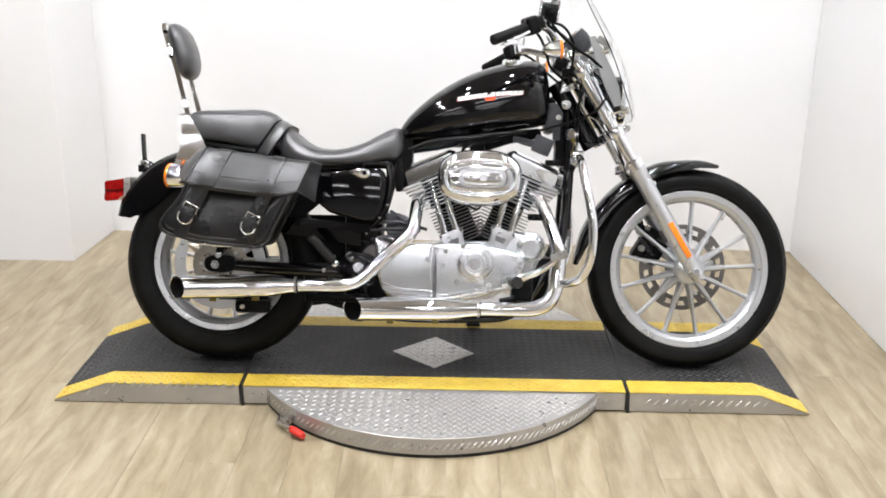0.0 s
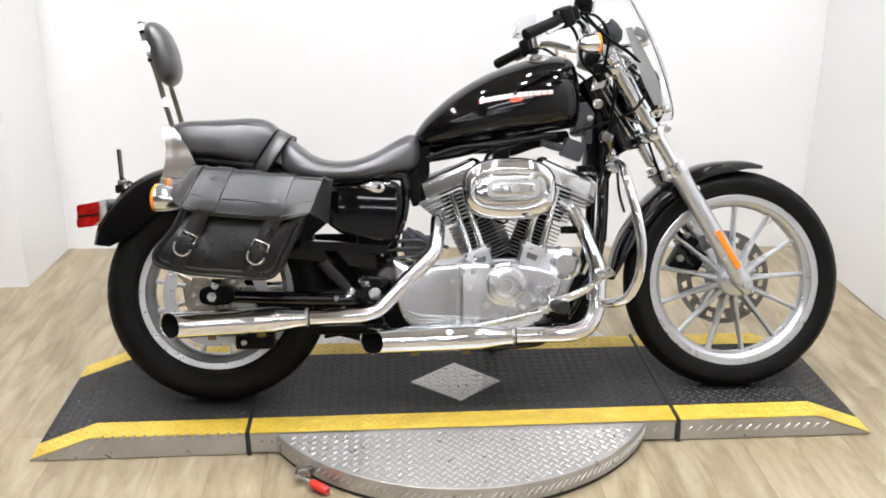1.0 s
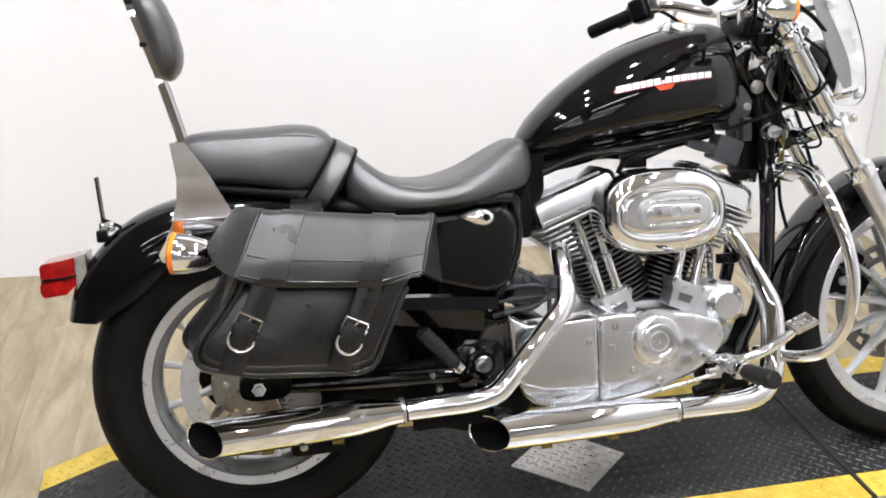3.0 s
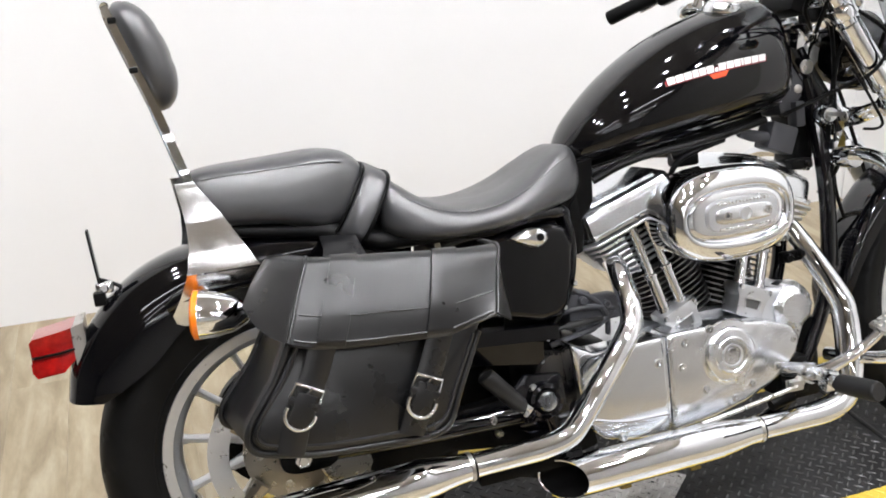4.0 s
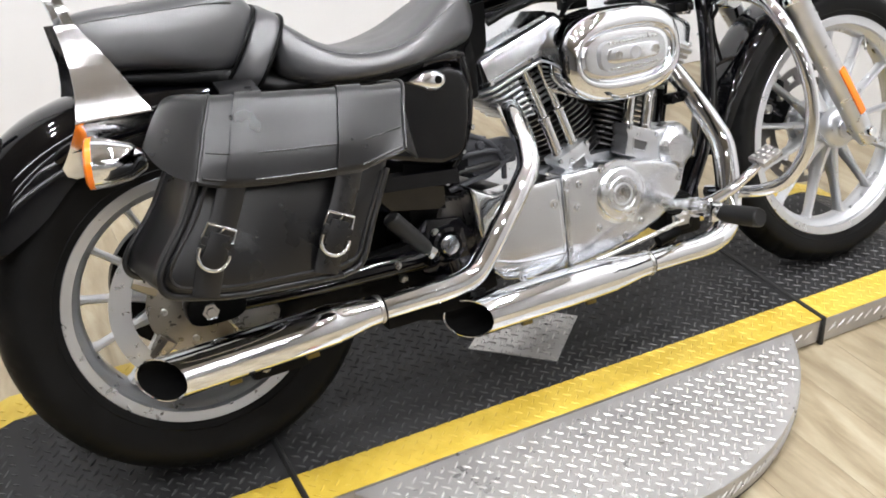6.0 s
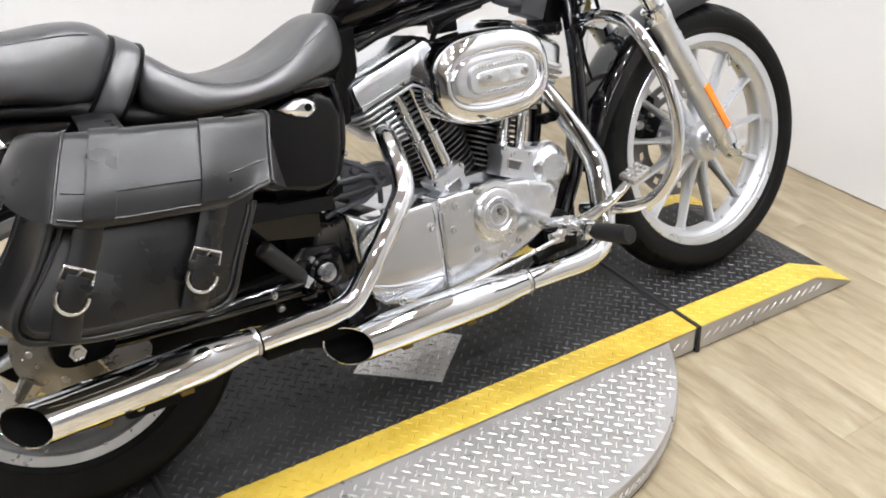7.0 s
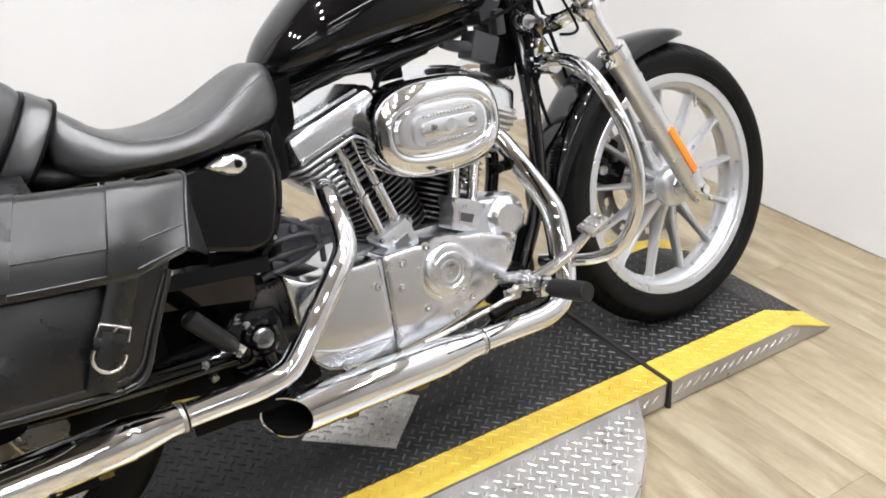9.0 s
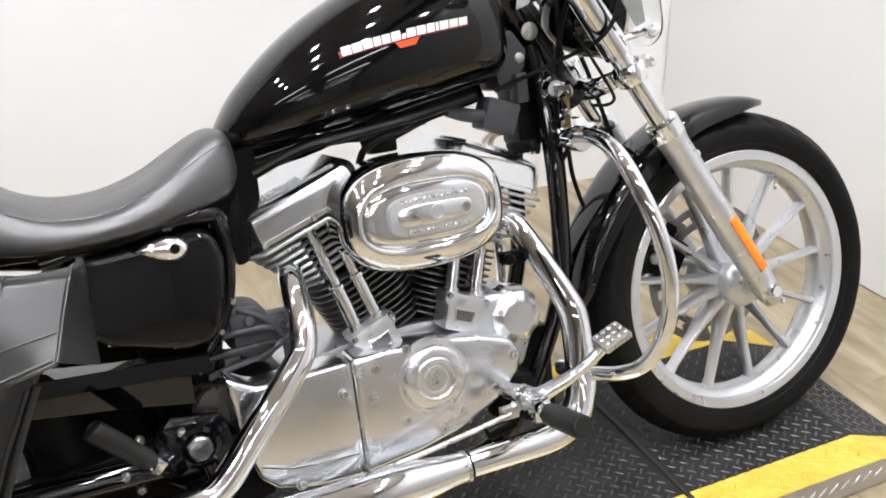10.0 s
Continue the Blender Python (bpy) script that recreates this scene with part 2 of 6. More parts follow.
def oval(cx, cz, w, h, power=2.5, n=48):
    """Points of a rounded oval in x and z."""
    out = []
    for k in range(n):
        t = 2 * math.pi * k / n
        c, s = math.cos(t), math.sin(t)
        out.append((cx + w / 2 * math.copysign(abs(c) ** (2 / power), c), cz + h / 2 * math.copysign(abs(s) ** (2 / power), s)))
    return out


def knob(centre, radius, height, axis, seg=10):
    """A small domed bolt head."""
    return lathe([(0, height), (radius * 0.7, height), (radius, height * 0.7), (radius, 0), (0, 0)], centre, axis, seg)


def mirrored(points):
    return [(x, -y, z) for x, y, z in points]


# ---- room ----
XR = 2.357


def back_y(x):
    return 1.525 - 0.05 * x


def slab(name, outline, z0, z1, material, kind="structure", label="", category=""):
    ob = part(name, prism(outline, z0, z1, 0, axis="z"), material, smooth=0)
    return tagged(ob, label, category, "", kind)


slab("wall_back", [(-0.918, back_y(-0.93)), (XR + 0.12, back_y(XR)), (XR + 0.12, back_y(XR) + 0.12), (-0.905, back_y(-0.93) + 0.12)], 0, CEIL, WALL, label="glossy white wall panel behind the motorcycle", category="wall")
slab("wall_right", [(XR, -1.2), (XR + 0.12, -1.2), (XR + 0.12, back_y(XR)), (XR + 0.005, back_y(XR))], 0, CEIL, WALL, label="white side wall meeting the oak floor", category="wall")
# added out of view; its grey tones down reflections in the engine covers
slab("wall_right_far", [(XR + 0.03, BACK), (XR + 0.12, BACK), (XR + 0.12, -1.203), (XR + 0.03, -1.203)], 0, CEIL, GREY_WALL, label="unseen grey wall added to close the room and tone down reflections", category="wall")
slab("wall_return", [(-0.943, 1.12), (-0.908, back_y(-0.93) + 0.12), (-1.07, back_y(-0.93) + 0.12), (-1.07, 1.245), (-1.075, 1.12)], 0, CEIL, WALL, label="short white return wall beside the back wall", category="wall")
slab("wall_left_front", [(LEFT, 1.12), (-1.075, 1.12), (-1.075, 1.26), (LEFT, 1.26)], 0, CEIL, WALL, label="white wall standing forward of the back wall", category="wall")
# added out of view; its dark grey keeps the rear mudguard's reflections dark
slab("wall_left", [(LEFT - 0.12, BACK), (LEFT, BACK), (LEFT, 1.26), (LEFT - 0.12, 1.26)], 0, CEIL, DIM_WALL, label="unseen dark grey wall added to close the room and darken reflections", category="wall")
slab("wall_front", [(LEFT - 0.12, BACK - 0.12), (XR + 0.12, BACK - 0.12), (XR + 0.12, BACK), (LEFT - 0.12, BACK)], 0, CEIL, BEIGE, label="plain light wall closing the room", category="wall")
slab("ceiling", [(LEFT - 0.12, BACK - 0.12), (XR + 0.12, BACK - 0.12), (XR + 0.12, 1.8), (LEFT - 0.12, 1.8)], CEIL, CEIL + 0.1, CEILING, label="tan board ceiling with bright lamps", category="ceiling")
FLOOR = slab("floor", [(LEFT - 0.12, BACK - 0.12), (XR + 0.12, BACK - 0.12), (XR + 0.12, 1.8), (LEFT - 0.12, 1.8)], -0.12, -0.0035, WOOD, label="light oak plank floor", category="floor")


def ceiling_strip(x, y):
    t = thing("ceiling_strip_light", "long white ceiling strip light, switched on", "light", Matrix.Translation((x, y, CEIL)), "ceiling strip lights")
    part("housing", merge(box((0, 0, -0.012), (LAMP_LONG + 0.06, 0.2, 0.024), 0.004), box((0, 0.09, -0.035), (LAMP_LONG + 0.06, 0.012, 0.03), 0.002), box((0, -0.09, -0.035), (LAMP_LONG + 0.06, 0.012, 0.03), 0.002)), HOUSING, t)
    part("diffuser", box((0, 0, -0.034), (LAMP_LONG, 0.13, 0.016), 0.005), GLOW_STRIP, t)
    return t


def round_light(x, y):
    t = thing("ceiling_spot_light", "round white ceiling light, switched on", "light", Matrix.Translation((x, y, CEIL)), "round ceiling lights")
    part("housing", lathe([(0, 0), (0.085, 0), (0.085, -0.03), (0.078, -0.05), (0.060, -0.055), (0.060, -0.048), (0, -0.048)], (0, 0, 0), (0, 0, 1), 28), HOUSING, t)
    part("light_cell", lathe([(0, -0.050), (0.054, -0.050), (0.056, -0.053), (0.048, -0.060), (0, -0.062)], (0, 0, 0), (0, 0, 1), 24), GLOW_CELL, t)
    return t


for lx, ly in STRIPS:
    ceiling_strip(lx, ly)
for lx, ly in SPOTS:
    round_light(lx, ly)


# ---- platform ----
H, NEAR, FAR = 0.070, -0.2, 0.37
PITCH = 0.029


def lugs(spots, length=0.025, width=0.0062, height=0.0022):
    """Raised tread bars: (origin, u, v, n, angle) for each."""
    verts, faces = [], []
    for o, u, v, n, ang in spots:
        d = u * math.cos(ang) + v * math.sin(ang)
        w = n.cross(d)
        k = len(verts)
        L, W = length / 2, width / 2
        for a, b, h in ((-L, 0, -0.0005), (-L * 0.35, -W, -0.0005), (L * 0.35, -W, -0.0005), (L, 0, -0.0005), (L * 0.35, W, -0.0005), (-L * 0.35, W, -0.0005), (-L * 0.45, 0, height), (L * 0.45, 0, height)):
            verts.append(o + d * a + w * b + n * h)
        faces += [(k, k + 1, k + 6), (k + 1, k + 2, k + 7, k + 6), (k + 2, k + 3, k + 7), (k + 3, k + 4, k + 7), (k + 4, k + 5, k + 6, k + 7), (k + 5, k, k + 6)]
    return verts, faces


def tread(name, spots, material, parent, height=0.0022, length=0.025):
    v, f = lugs(spots, length, height=height)
    me = bpy.data.meshes.new(name)
    me.from_pydata([tuple(p) for p in v], [], f)
    me.materials.append(material)
    for p in me.polygons:
        p.use_smooth = False
    ob = new(name, me)
    ob.parent = parent
    ob["kind"] = "stuff"
    return ob


def grid_spots(inside, origin, u, v, n, nu, nv):
    out = []
    for i in range(nu):
        for j in range(nv):
            for s, ang in ((0.0, 0.785), (0.5, -0.785)):
                a, b = (i + s) * PITCH, (j + s) * PITCH
                p = origin + u * a + v * b
                if inside(a, b, p):
                    out.append((p, u, v, n, ang))
    return out


X, Y, ZV = Vector((1, 0, 0)), Vector((0, 1, 0)), Vector((0, 0, 1))
BAND = 0.083


def strip(points_low, points_high, z_lift, thick=0.0012):
    """A thin painted layer between two lines of points."""
    bm = bmesh.new()
    top = [[bm.verts.new((p[0], p[1], p[2] + z_lift)) for p in row] for row in (points_low, points_high)]
    for k in range(len(points_low) - 1):
        bm.faces.new((top[0][k], top[0][k + 1], top[1][k + 1], top[1][k]))
    geo = bmesh.ops.extrude_face_region(bm, geom=bm.faces[:])
    bmesh.ops.translate(bm, vec=(0, 0, -thick), verts=[g for g in geo["geom"] if isinstance(g, bmesh.types.BMVert)])
    return bm


def deck_section(root, x0, x1, slope_x=None, tip_x=None):
    """The covered deck between two x; a ramp has its slope from slope_x down to tip_x."""
    if tip_x is None:
        outline = [(x0, 0.006), (x1, 0.006), (x1, H - 0.003), (x0, H - 0.003)]
    elif tip_x < x0:
        outline = [(tip_x, 0.002), (x1, 0.002), (x1, H - 0.003), (slope_x, H - 0.003), (tip_x, 0.006)]
    else:
        outline = [(x0, 0.002), (tip_x, 0.002), (tip_x, 0.006), (slope_x, H - 0.003), (x0, H - 0.003)]
    part("deck_frame", prism(outline, NEAR, FAR, 0.0015, 1), TREAD, root, "bare aluminium tread plate side")
    if tip_x is None:
        line = [(x0, H), (x1, H)]
    elif tip_x < x0:
        line = [(tip_x + 0.004, 0.009), (slope_x, H), (x1, H)]
    else:
        line = [(x0, H), (slope_x, H), (tip_x - 0.004, 0.009)]

    def band(name, ya, yb, lift, material, label):
        return part(name, strip([(x, ya, z) for x, z in line], [(x, yb, z) for x, z in line], lift), material, root, label, smooth=20)

    band("tread_mat", NEAR + BAND, FAR - BAND, 0.0, MAT, "black-coated diamond tread surface")
    band("safety_stripe", NEAR - 0.001, NEAR + BAND, 0.0005, YELLOW, "yellow painted border stripe")
    band("safety_stripe", FAR - BAND, FAR, 0.0005, YELLOW, "yellow painted border stripe")
    dark, bright = [], []
    for (xa, za), (xb, zb) in zip(line, line[1:]):
        d = Vector((xb - xa, 0, zb - za))
        L = d.length
        u = d.normalized()
        n = u.cross(Y)
        n = n if n.z > 0 else -n
        o = Vector((xa, NEAR, za))
        for s in grid_spots(lambda a, b, p: 0.012 < a < L - 0.012 and 0.012 < b < FAR - NEAR - 0.012, o, u, Y, n, int(L / PITCH) + 1, int((FAR - NEAR) / PITCH) + 1):
            b = s[0].y - NEAR
            (bright if b < BAND or b > FAR - NEAR - BAND else dark).append(s)
    tread("tread_pattern", dark, MAT_LUG, root)
    tread("tread_pattern", bright, YELLOW, root)
    sides = []
    lo, hi = (min(x0, tip_x), x1) if tip_x is not None and tip_x < x0 else (x0, tip_x if tip_x is not None else x1)

    def under(x):
        if tip_x is None:
            return H
        f = (x - tip_x) / (slope_x - tip_x)
        return H * min(1.0, max(0.0, f))

    sides += grid_spots(lambda a, b, p: 0.01 < b < under(p.x) - 0.012 and lo + 0.012 < p.x < hi - 0.012, Vector((lo, NEAR, 0.008)), X, ZV, -Y, int((hi - lo) / PITCH) + 1, 3)
    tread("tread_pattern", [s for s in sides if s[4] > 0][::2], TREAD_LUG, root, 0.0028, 0.034)


S0, S1 = 0.097, 1.332
CX, CY, CR = 0.707, 0.105, 0.61
turntable = thing("turntable", "low aluminium motorcycle turntable with black tread deck and yellow edges", "turntable")
ramp = thing("ramp", "sloping end section with black tread deck and yellow edges", "ramp", group="turntable ramps")
deck_section(ramp, -0.338, S0 - 0.006, -0.338, -0.512)
ramp = thing("ramp", "sloping end section with black tread deck and yellow edges", "ramp", group="turntable ramps")
deck_section(ramp, S1 + 0.006, 1.749, 1.749, 1.916)
deck_section(turntable, S0 + 0.006, S1 - 0.006)
# round plate that shows on both sides of the deck
for side in (-1, 1):
    edge = (NEAR - 0.002) if side < 0 else (FAR + 0.002)
    half = math.acos((edge - CY) * side / CR)
    arc = [(CX + CR * math.sin(a) * 1.0, CY + side * CR * math.cos(a)) for a in np.linspace(-half, half, 49)]
    part("round_plate", prism(arc, 0.012, H - 0.004, 0.0015, 1, axis="z"), TREAD, turntable, "bare aluminium tread plate disc")
    part("foot_trim", prism([(CX + (x - CX) * 0.994, CY + (y - CY) * 0.994) for x, y in arc], 0.0, 0.012, 0, axis="z"), SEAM, turntable, "black foot edge")
    o = Vector((CX - 0.65, CY - 0.65, H - 0.004))
    spots = grid_spots(lambda a, b, p: math.hypot(p.x - CX, p.y - CY) < CR - 0.013 and (p.y < NEAR - 0.012 if side < 0 else p.y > FAR + 0.012), o, X, Y, ZV, 46, 46)
    tread("tread_pattern", spots, TREAD_LUG, turntable)
    if side < 0:
        ring = []
        for k in range(62):
            a = -half + 2 * half * (k + 0.5) / 62
            n = Vector((math.sin(a), -math.cos(a), 0))
            t = Vector((math.cos(a), math.sin(a), 0))
            ring.append((Vector((CX, CY, 0.038)) + n * CR, t, ZV, n, 0.785))
        tread("tread_pattern", ring, TREAD_LUG, turntable, 0.0028, 0.036)
# lozenge plate in the deck
dia = [(0.566, 0.075), (0.712, -0.052), (0.846, 0.068), (0.711, 0.2)]
part("lozenge_plate", prism(dia, H - 0.001, H + 0.0018, 0.0006, 1, axis="z"), TREAD, turntable, "bare aluminium lozenge plate")


def in_lozenge(p, grow=0.0):
    c = Vector((0.708, 0.073))
    for (xa, ya), (xb, yb) in zip(dia, dia[1:] + dia[:1]):
        e, q = Vector((xb - xa, yb - ya)), Vector((p.x - xa, p.y - ya))
        if e.x * q.y - e.y * q.x < -grow * e.length:
            return False
    return True


tread("tread_pattern", [s for s in grid_spots(lambda a, b, p: in_lozenge(p, -0.012), Vector((0.55, -0.06, H + 0.0018)), X, Y, ZV, 12, 12)], TREAD_LUG, turntable)
for (x, y) in dia:
    part("rivet", knob((0.708 + (x - 0.708) * 0.88, 0.073 + (y - 0.073) * 0.88, H + 0.0015), 0.004, 0.002, (0, 0, 1)), STEEL, turntable)
for sx in (S0, S1):
    part("seam_strip", tube([(sx, FAR + 0.002, 0.01), (sx, FAR + 0.002, H), (sx, NEAR - 0.003, H), (sx + 0.003, NEAR - 0.004, 0.003)], 0.0062, 8, 1), SEAM, turntable, "black rubber joint strip")
# locking lever with a red handle
lever = part("lock_lever", merge(tube([(0.265, -0.335, 0.03), (0.25, -0.352, 0.024), (0.275, -0.375, 0.022), (0.3, -0.392, 0.02)], 0.006, 10), box((0.262, -0.338, 0.028), (0.04, 0.02, 0.024), 0.004), box((0.247, -0.352, 0.03), (0.018, 0.03, 0.01), 0.003)), STEEL, turntable)
part("handle_grip", tube([(0.285, -0.382, 0.022), (0.295, -0.391, 0.02), (0.32, -0.413, 0.018), (0.33, -0.422, 0.017)], [0.008, 0.0125, 0.0125, 0.009], 14, 3), RED_GRIP, lever, "red rubber handle grip")


# ---- motorcycle: built upright round its own ground line, then leant on its stand ----
LEAN = 15.6
BIKE = Matrix.Translation((0, 0, 0.079)) @ Matrix.Rotation(-radians(LEAN), 4, "X")
bike = thing("motorcycle", "black cruiser motorcycle with chrome engine parked leaning on its stand", "motorcycle", BIKE)


# wheels
def wheel(name, c, r, half, bead, rim_r, spokes, label, hub_r, hub_half):
    root = new(name)
    root.parent = bike
    root.location = c
    root["label"] = label
    o = (0, 0, 0)
    prof = [(bead, -half * 0.72), (bead + 0.012, -half * 0.86), (bead + (r - bead) * 0.45, -half * 1.0), (r - (r - bead) * 0.33, -half * 0.97), (r - 0.016, -half * 0.74), (r - 0.005, -half * 0.45), (r, 0)]
    prof = spline(prof, 3)
    prof = [tuple(p) for p in prof] + [(p[0], -p[1]) for p in prof[-2::-1]] + [(bead - 0.006, half * 0.6), (bead - 0.006, -half * 0.6)]
    seg = 288
    carcass = lathe(prof, o, seg=seg, close=True)
    for v in carcass.verts:
        # short slanting grooves over the shoulders
        out = math.hypot(v.co.x, v.co.z)
        across = abs(v.co.y) / half
        if out > r - 0.028 and 0.22 < across < 0.95:
            k = round(math.atan2(v.co.z, v.co.x) / (2 * math.pi) * seg) + round(5 * across) + (4 if v.co.y > 0 else 0)
            if k % 9 == 0:
                v.co.x *= 1 - 0.0038 / out
                v.co.z *= 1 - 0.0038 / out
    part("tyre", carcass, RUBBER, root, "black rubber tyre with slanting tread grooves")
    # raised sidewall bead line
    for s in (-1, 1):
        part("sidewall_ring", lathe([(bead + 0.017, s * half * 0.885), (bead + 0.02, s * (half * 0.885 + 0.0025)), (bead + 0.023, s * half * 0.9)], o, seg=80), RUBBER, root)
    rim = [(rim_r, -half * 0.70), (rim_r + 0.001, -half * 0.78), (rim_r - 0.003, -half * 0.82), (rim_r - 0.009, -half * 0.8), (rim_r - 0.014, -half * 0.66), (rim_r - 0.026, -half * 0.55), (rim_r - 0.034, -half * 0.3), (rim_r - 0.036, 0)]
    rim = rim + [(p[0], -p[1]) for p in rim[-2::-1]] + [(rim_r - 0.012, half * 0.5), (rim_r - 0.012, -half * 0.5)]
    part("rim", lathe(rim, o, seg=96, close=True), CAST, root, "silver cast rim")
    for s in (-1, 1):
        part("rim_lip", lathe([(rim_r + 0.002, s * half * 0.74), (rim_r + 0.002, s * (half * 0.80 + 0.001)), (rim_r, s * (half * 0.83 + 0.001)), (rim_r - 0.017, s * (half * 0.80 + 0.001)), (rim_r - 0.0185, s * (half * 0.76 + 0.001)), (rim_r - 0.0185, s * half * 0.55)], o, seg=96), CAST, root, "bright machined rim lip")
    base = None
    ring_r = rim_r - 0.03
    for k in range(spokes):
        a = 2 * math.pi * (k + 0.12) / spokes
        d, w = Vector((math.cos(a), 0, math.sin(a))), Vector((-math.sin(a), 0, math.cos(a)))
        if base is None:
            rings = []
            for rr, ww, yy0, yy1 in ((hub_r * 0.85, 0.0135, -0.030, 0.030), (hub_r * 1.5, 0.0095, -0.023, 0.023), (ring_r * 0.6, 0.0062, -0.015, 0.015), (ring_r * 0.92, 0.0058, -0.013, 0.013), (ring_r + 0.004, 0.010, -0.017, 0.017)):
                prof2 = [(-ww * 0.45, yy0), (ww * 0.45, yy0), (ww, yy0 * 0.55), (ww, yy1 * 0.55), (ww * 0.45, yy1), (-ww * 0.45, yy1), (-ww, yy1 * 0.55), (-ww, yy0 * 0.55)]
                rings.append([Vector((1, 0, 0)) * rr + Vector((0, 0, 1)) * p + Vector((0, 1, 0)) * q for p, q in prof2])
            base = part("spoke", loft(rings), CAST, root, smooth=50)
            base.matrix_basis = Matrix.Rotation(-a, 4, "Y")
        else:
            s = base.copy()
            scene.collection.objects.link(s)
            s.parent = root
            s.matrix_basis = Matrix.Rotation(-a, 4, "Y")
    part("hub", lathe([(0, -hub_half), (hub_r * 0.45, -hub_half), (hub_r * 0.5, -hub_half + 0.004), (hub_r * 0.8, -hub_half + 0.008), (hub_r, -hub_half + 0.02), (hub_r, hub_half - 0.02), (hub_r * 0.8, hub_half - 0.006), (0, hub_half)], o, seg=40), CAST, root, "silver cast hub")
    part("valve", tube([(ring_r * math.cos(1.0), -0.012, ring_r * math.sin(1.0)), ((ring_r - 0.03) * math.cos(1.0), -0.028, (ring_r - 0.03) * math.sin(1.0))], [0.004, 0.003], 8, 2), STEEL, root)
    return root


def disc(root, y, r0, r1, holes=True):
    def ring(p, q):
        return lathe([(p, y - 0.0025), (q, y - 0.0025), (q, y + 0.0025), (p, y + 0.0025)], (0, 0, 0), seg=72, close=True)

    if holes:
        w = (r1 - r0) * 0.33
        bridges = []
        for k in range(18):
            t = 2 * math.pi * k / 18
            bridges.append(box(((r0 + r1) / 2 * math.cos(t), y, (r0 + r1) / 2 * math.sin(t)), (w * 1.3, 0.005, 0.022), 0, Matrix.Rotation(-t - 0.35, 4, "Y")))
        d = part("brake_disc", merge(ring(r0, r0 + w), ring(r1 - w, r1), *bridges), DISC, root, "slotted steel brake disc, coloured dark for its shaded side", smooth=30)
    else:
        d = part("brake_disc", ring(r0, r1), CAST, root, "bright steel brake disc", smooth=30)
    if not holes:
        part("disc_carrier", merge(lathe([(0.03, y + 0.004), (0.07, y + 0.006), (0.09, y + 0.004), (0.09, y - 0.002), (0.07, y - 0.003), (0.03, y - 0.003)], (0, 0, 0), seg=40, close=True), *[tube([(0.08 * math.cos(t), y, 0.08 * math.sin(t)), ((r0 + 0.006) * math.cos(t + 0.06), y, (r0 + 0.006) * math.sin(t + 0.06))], [0.020, 0.012], 8, 1) for t in (2 * math.pi * k / 5 for k in range(5))]), BRONZE, d, "bronze-tinted disc carrier")
        for k in range(5):
            t = 2 * math.pi * (k + 0.5) / 5
            part("disc_bolt", knob((0.062 * math.cos(t), y - 0.003, 0.062 * math.sin(t)), 0.0062, 0.005, (0, -1, 0), 8), STEEL, d)
        return d
    part("disc_carrier", merge(lathe([(0.03, y + 0.004), (0.058, y + 0.004), (0.058, y - 0.003), (0.03, y - 0.003)], (0, 0, 0), seg=40, close=True), *[tube([(0.05 * math.cos(t), y, 0.05 * math.sin(t)), (0.08 * math.cos(t + 0.12), y, 0.08 * math.sin(t + 0.12)), ((r0 + 0.006) * math.cos(t + 0.2), y, (r0 + 0.006) * math.sin(t + 0.2))], [0.009, 0.007, 0.008], 8, 3) for t in (2 * math.pi * k / 5 for k in range(5))]), CAST, d, "silver disc carrier")
    return d


RW, FW = Vector((0.003, 0, 0.318)), Vector((1.549, 0, 0.321))
rear = wheel("rear_wheel", RW, 0.325, 0.072, 0.216, 0.222, 13, "rear wheel with thick black tyre and silver cast spokes", 0.058, 0.075)
front = wheel("front_wheel", FW, 0.332, 0.05, 0.252, 0.258, 13, "front wheel with slim silver cast spokes", 0.049, 0.066)
disc(front, 0.062, 0.10, 0.146)
disc(rear, -0.078, 0.114, 0.150, holes=False)
part("pulley", lathe([(0.02, 0.085), (0.11, 0.082), (0.125, 0.085), (0.125, 0.112), (0.11, 0.11), (0.02, 0.1)], (0, 0, 0), seg=48, close=True), SATIN, rear, "black belt pulley")
# shoulder sipes of the front tyre: near-black slivers paint the shade inside them
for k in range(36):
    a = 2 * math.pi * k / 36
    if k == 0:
        sipe = part("sipe_shade", loft([[Vector((0.3215 - 0.02 * t, y, 0.012 * t + dz)) for y, dz in ((-0.0185 - 0.026 * t - 0.0022, -0.003), (-0.0185 - 0.026 * t - 0.0022, 0.003), (-0.0185 - 0.026 * t + 0.004, 0.0))] for t in (0.0, 0.35, 0.7, 1.0)]), SOOT_SHADE, front)
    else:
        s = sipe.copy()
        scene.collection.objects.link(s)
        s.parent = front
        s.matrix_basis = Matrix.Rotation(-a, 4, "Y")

# axle ends
part("front_axle_nut", merge(lathe([(0, -0.142), (0.010, -0.142), (0.012, -0.138), (0.012, -0.12), (0.016, -0.118), (0.016, -0.06), (0, -0.06)], FW, seg=24), knob(FW + Vector((0.02, -0.13, -0.025)), 0.006, 0.006, (0, -1, 0))), CHROME, bike, "chrome axle nut")

# fork
FDIR = Vector((-0.5145, 0, 0.8575))
FLEG = Vector((1.554, 0, 0.318))


def fork_at(z, y=0.0):
    k = (z - FLEG.z) / FDIR.z
    return FLEG + FDIR * k + Vector((0, y, 0))


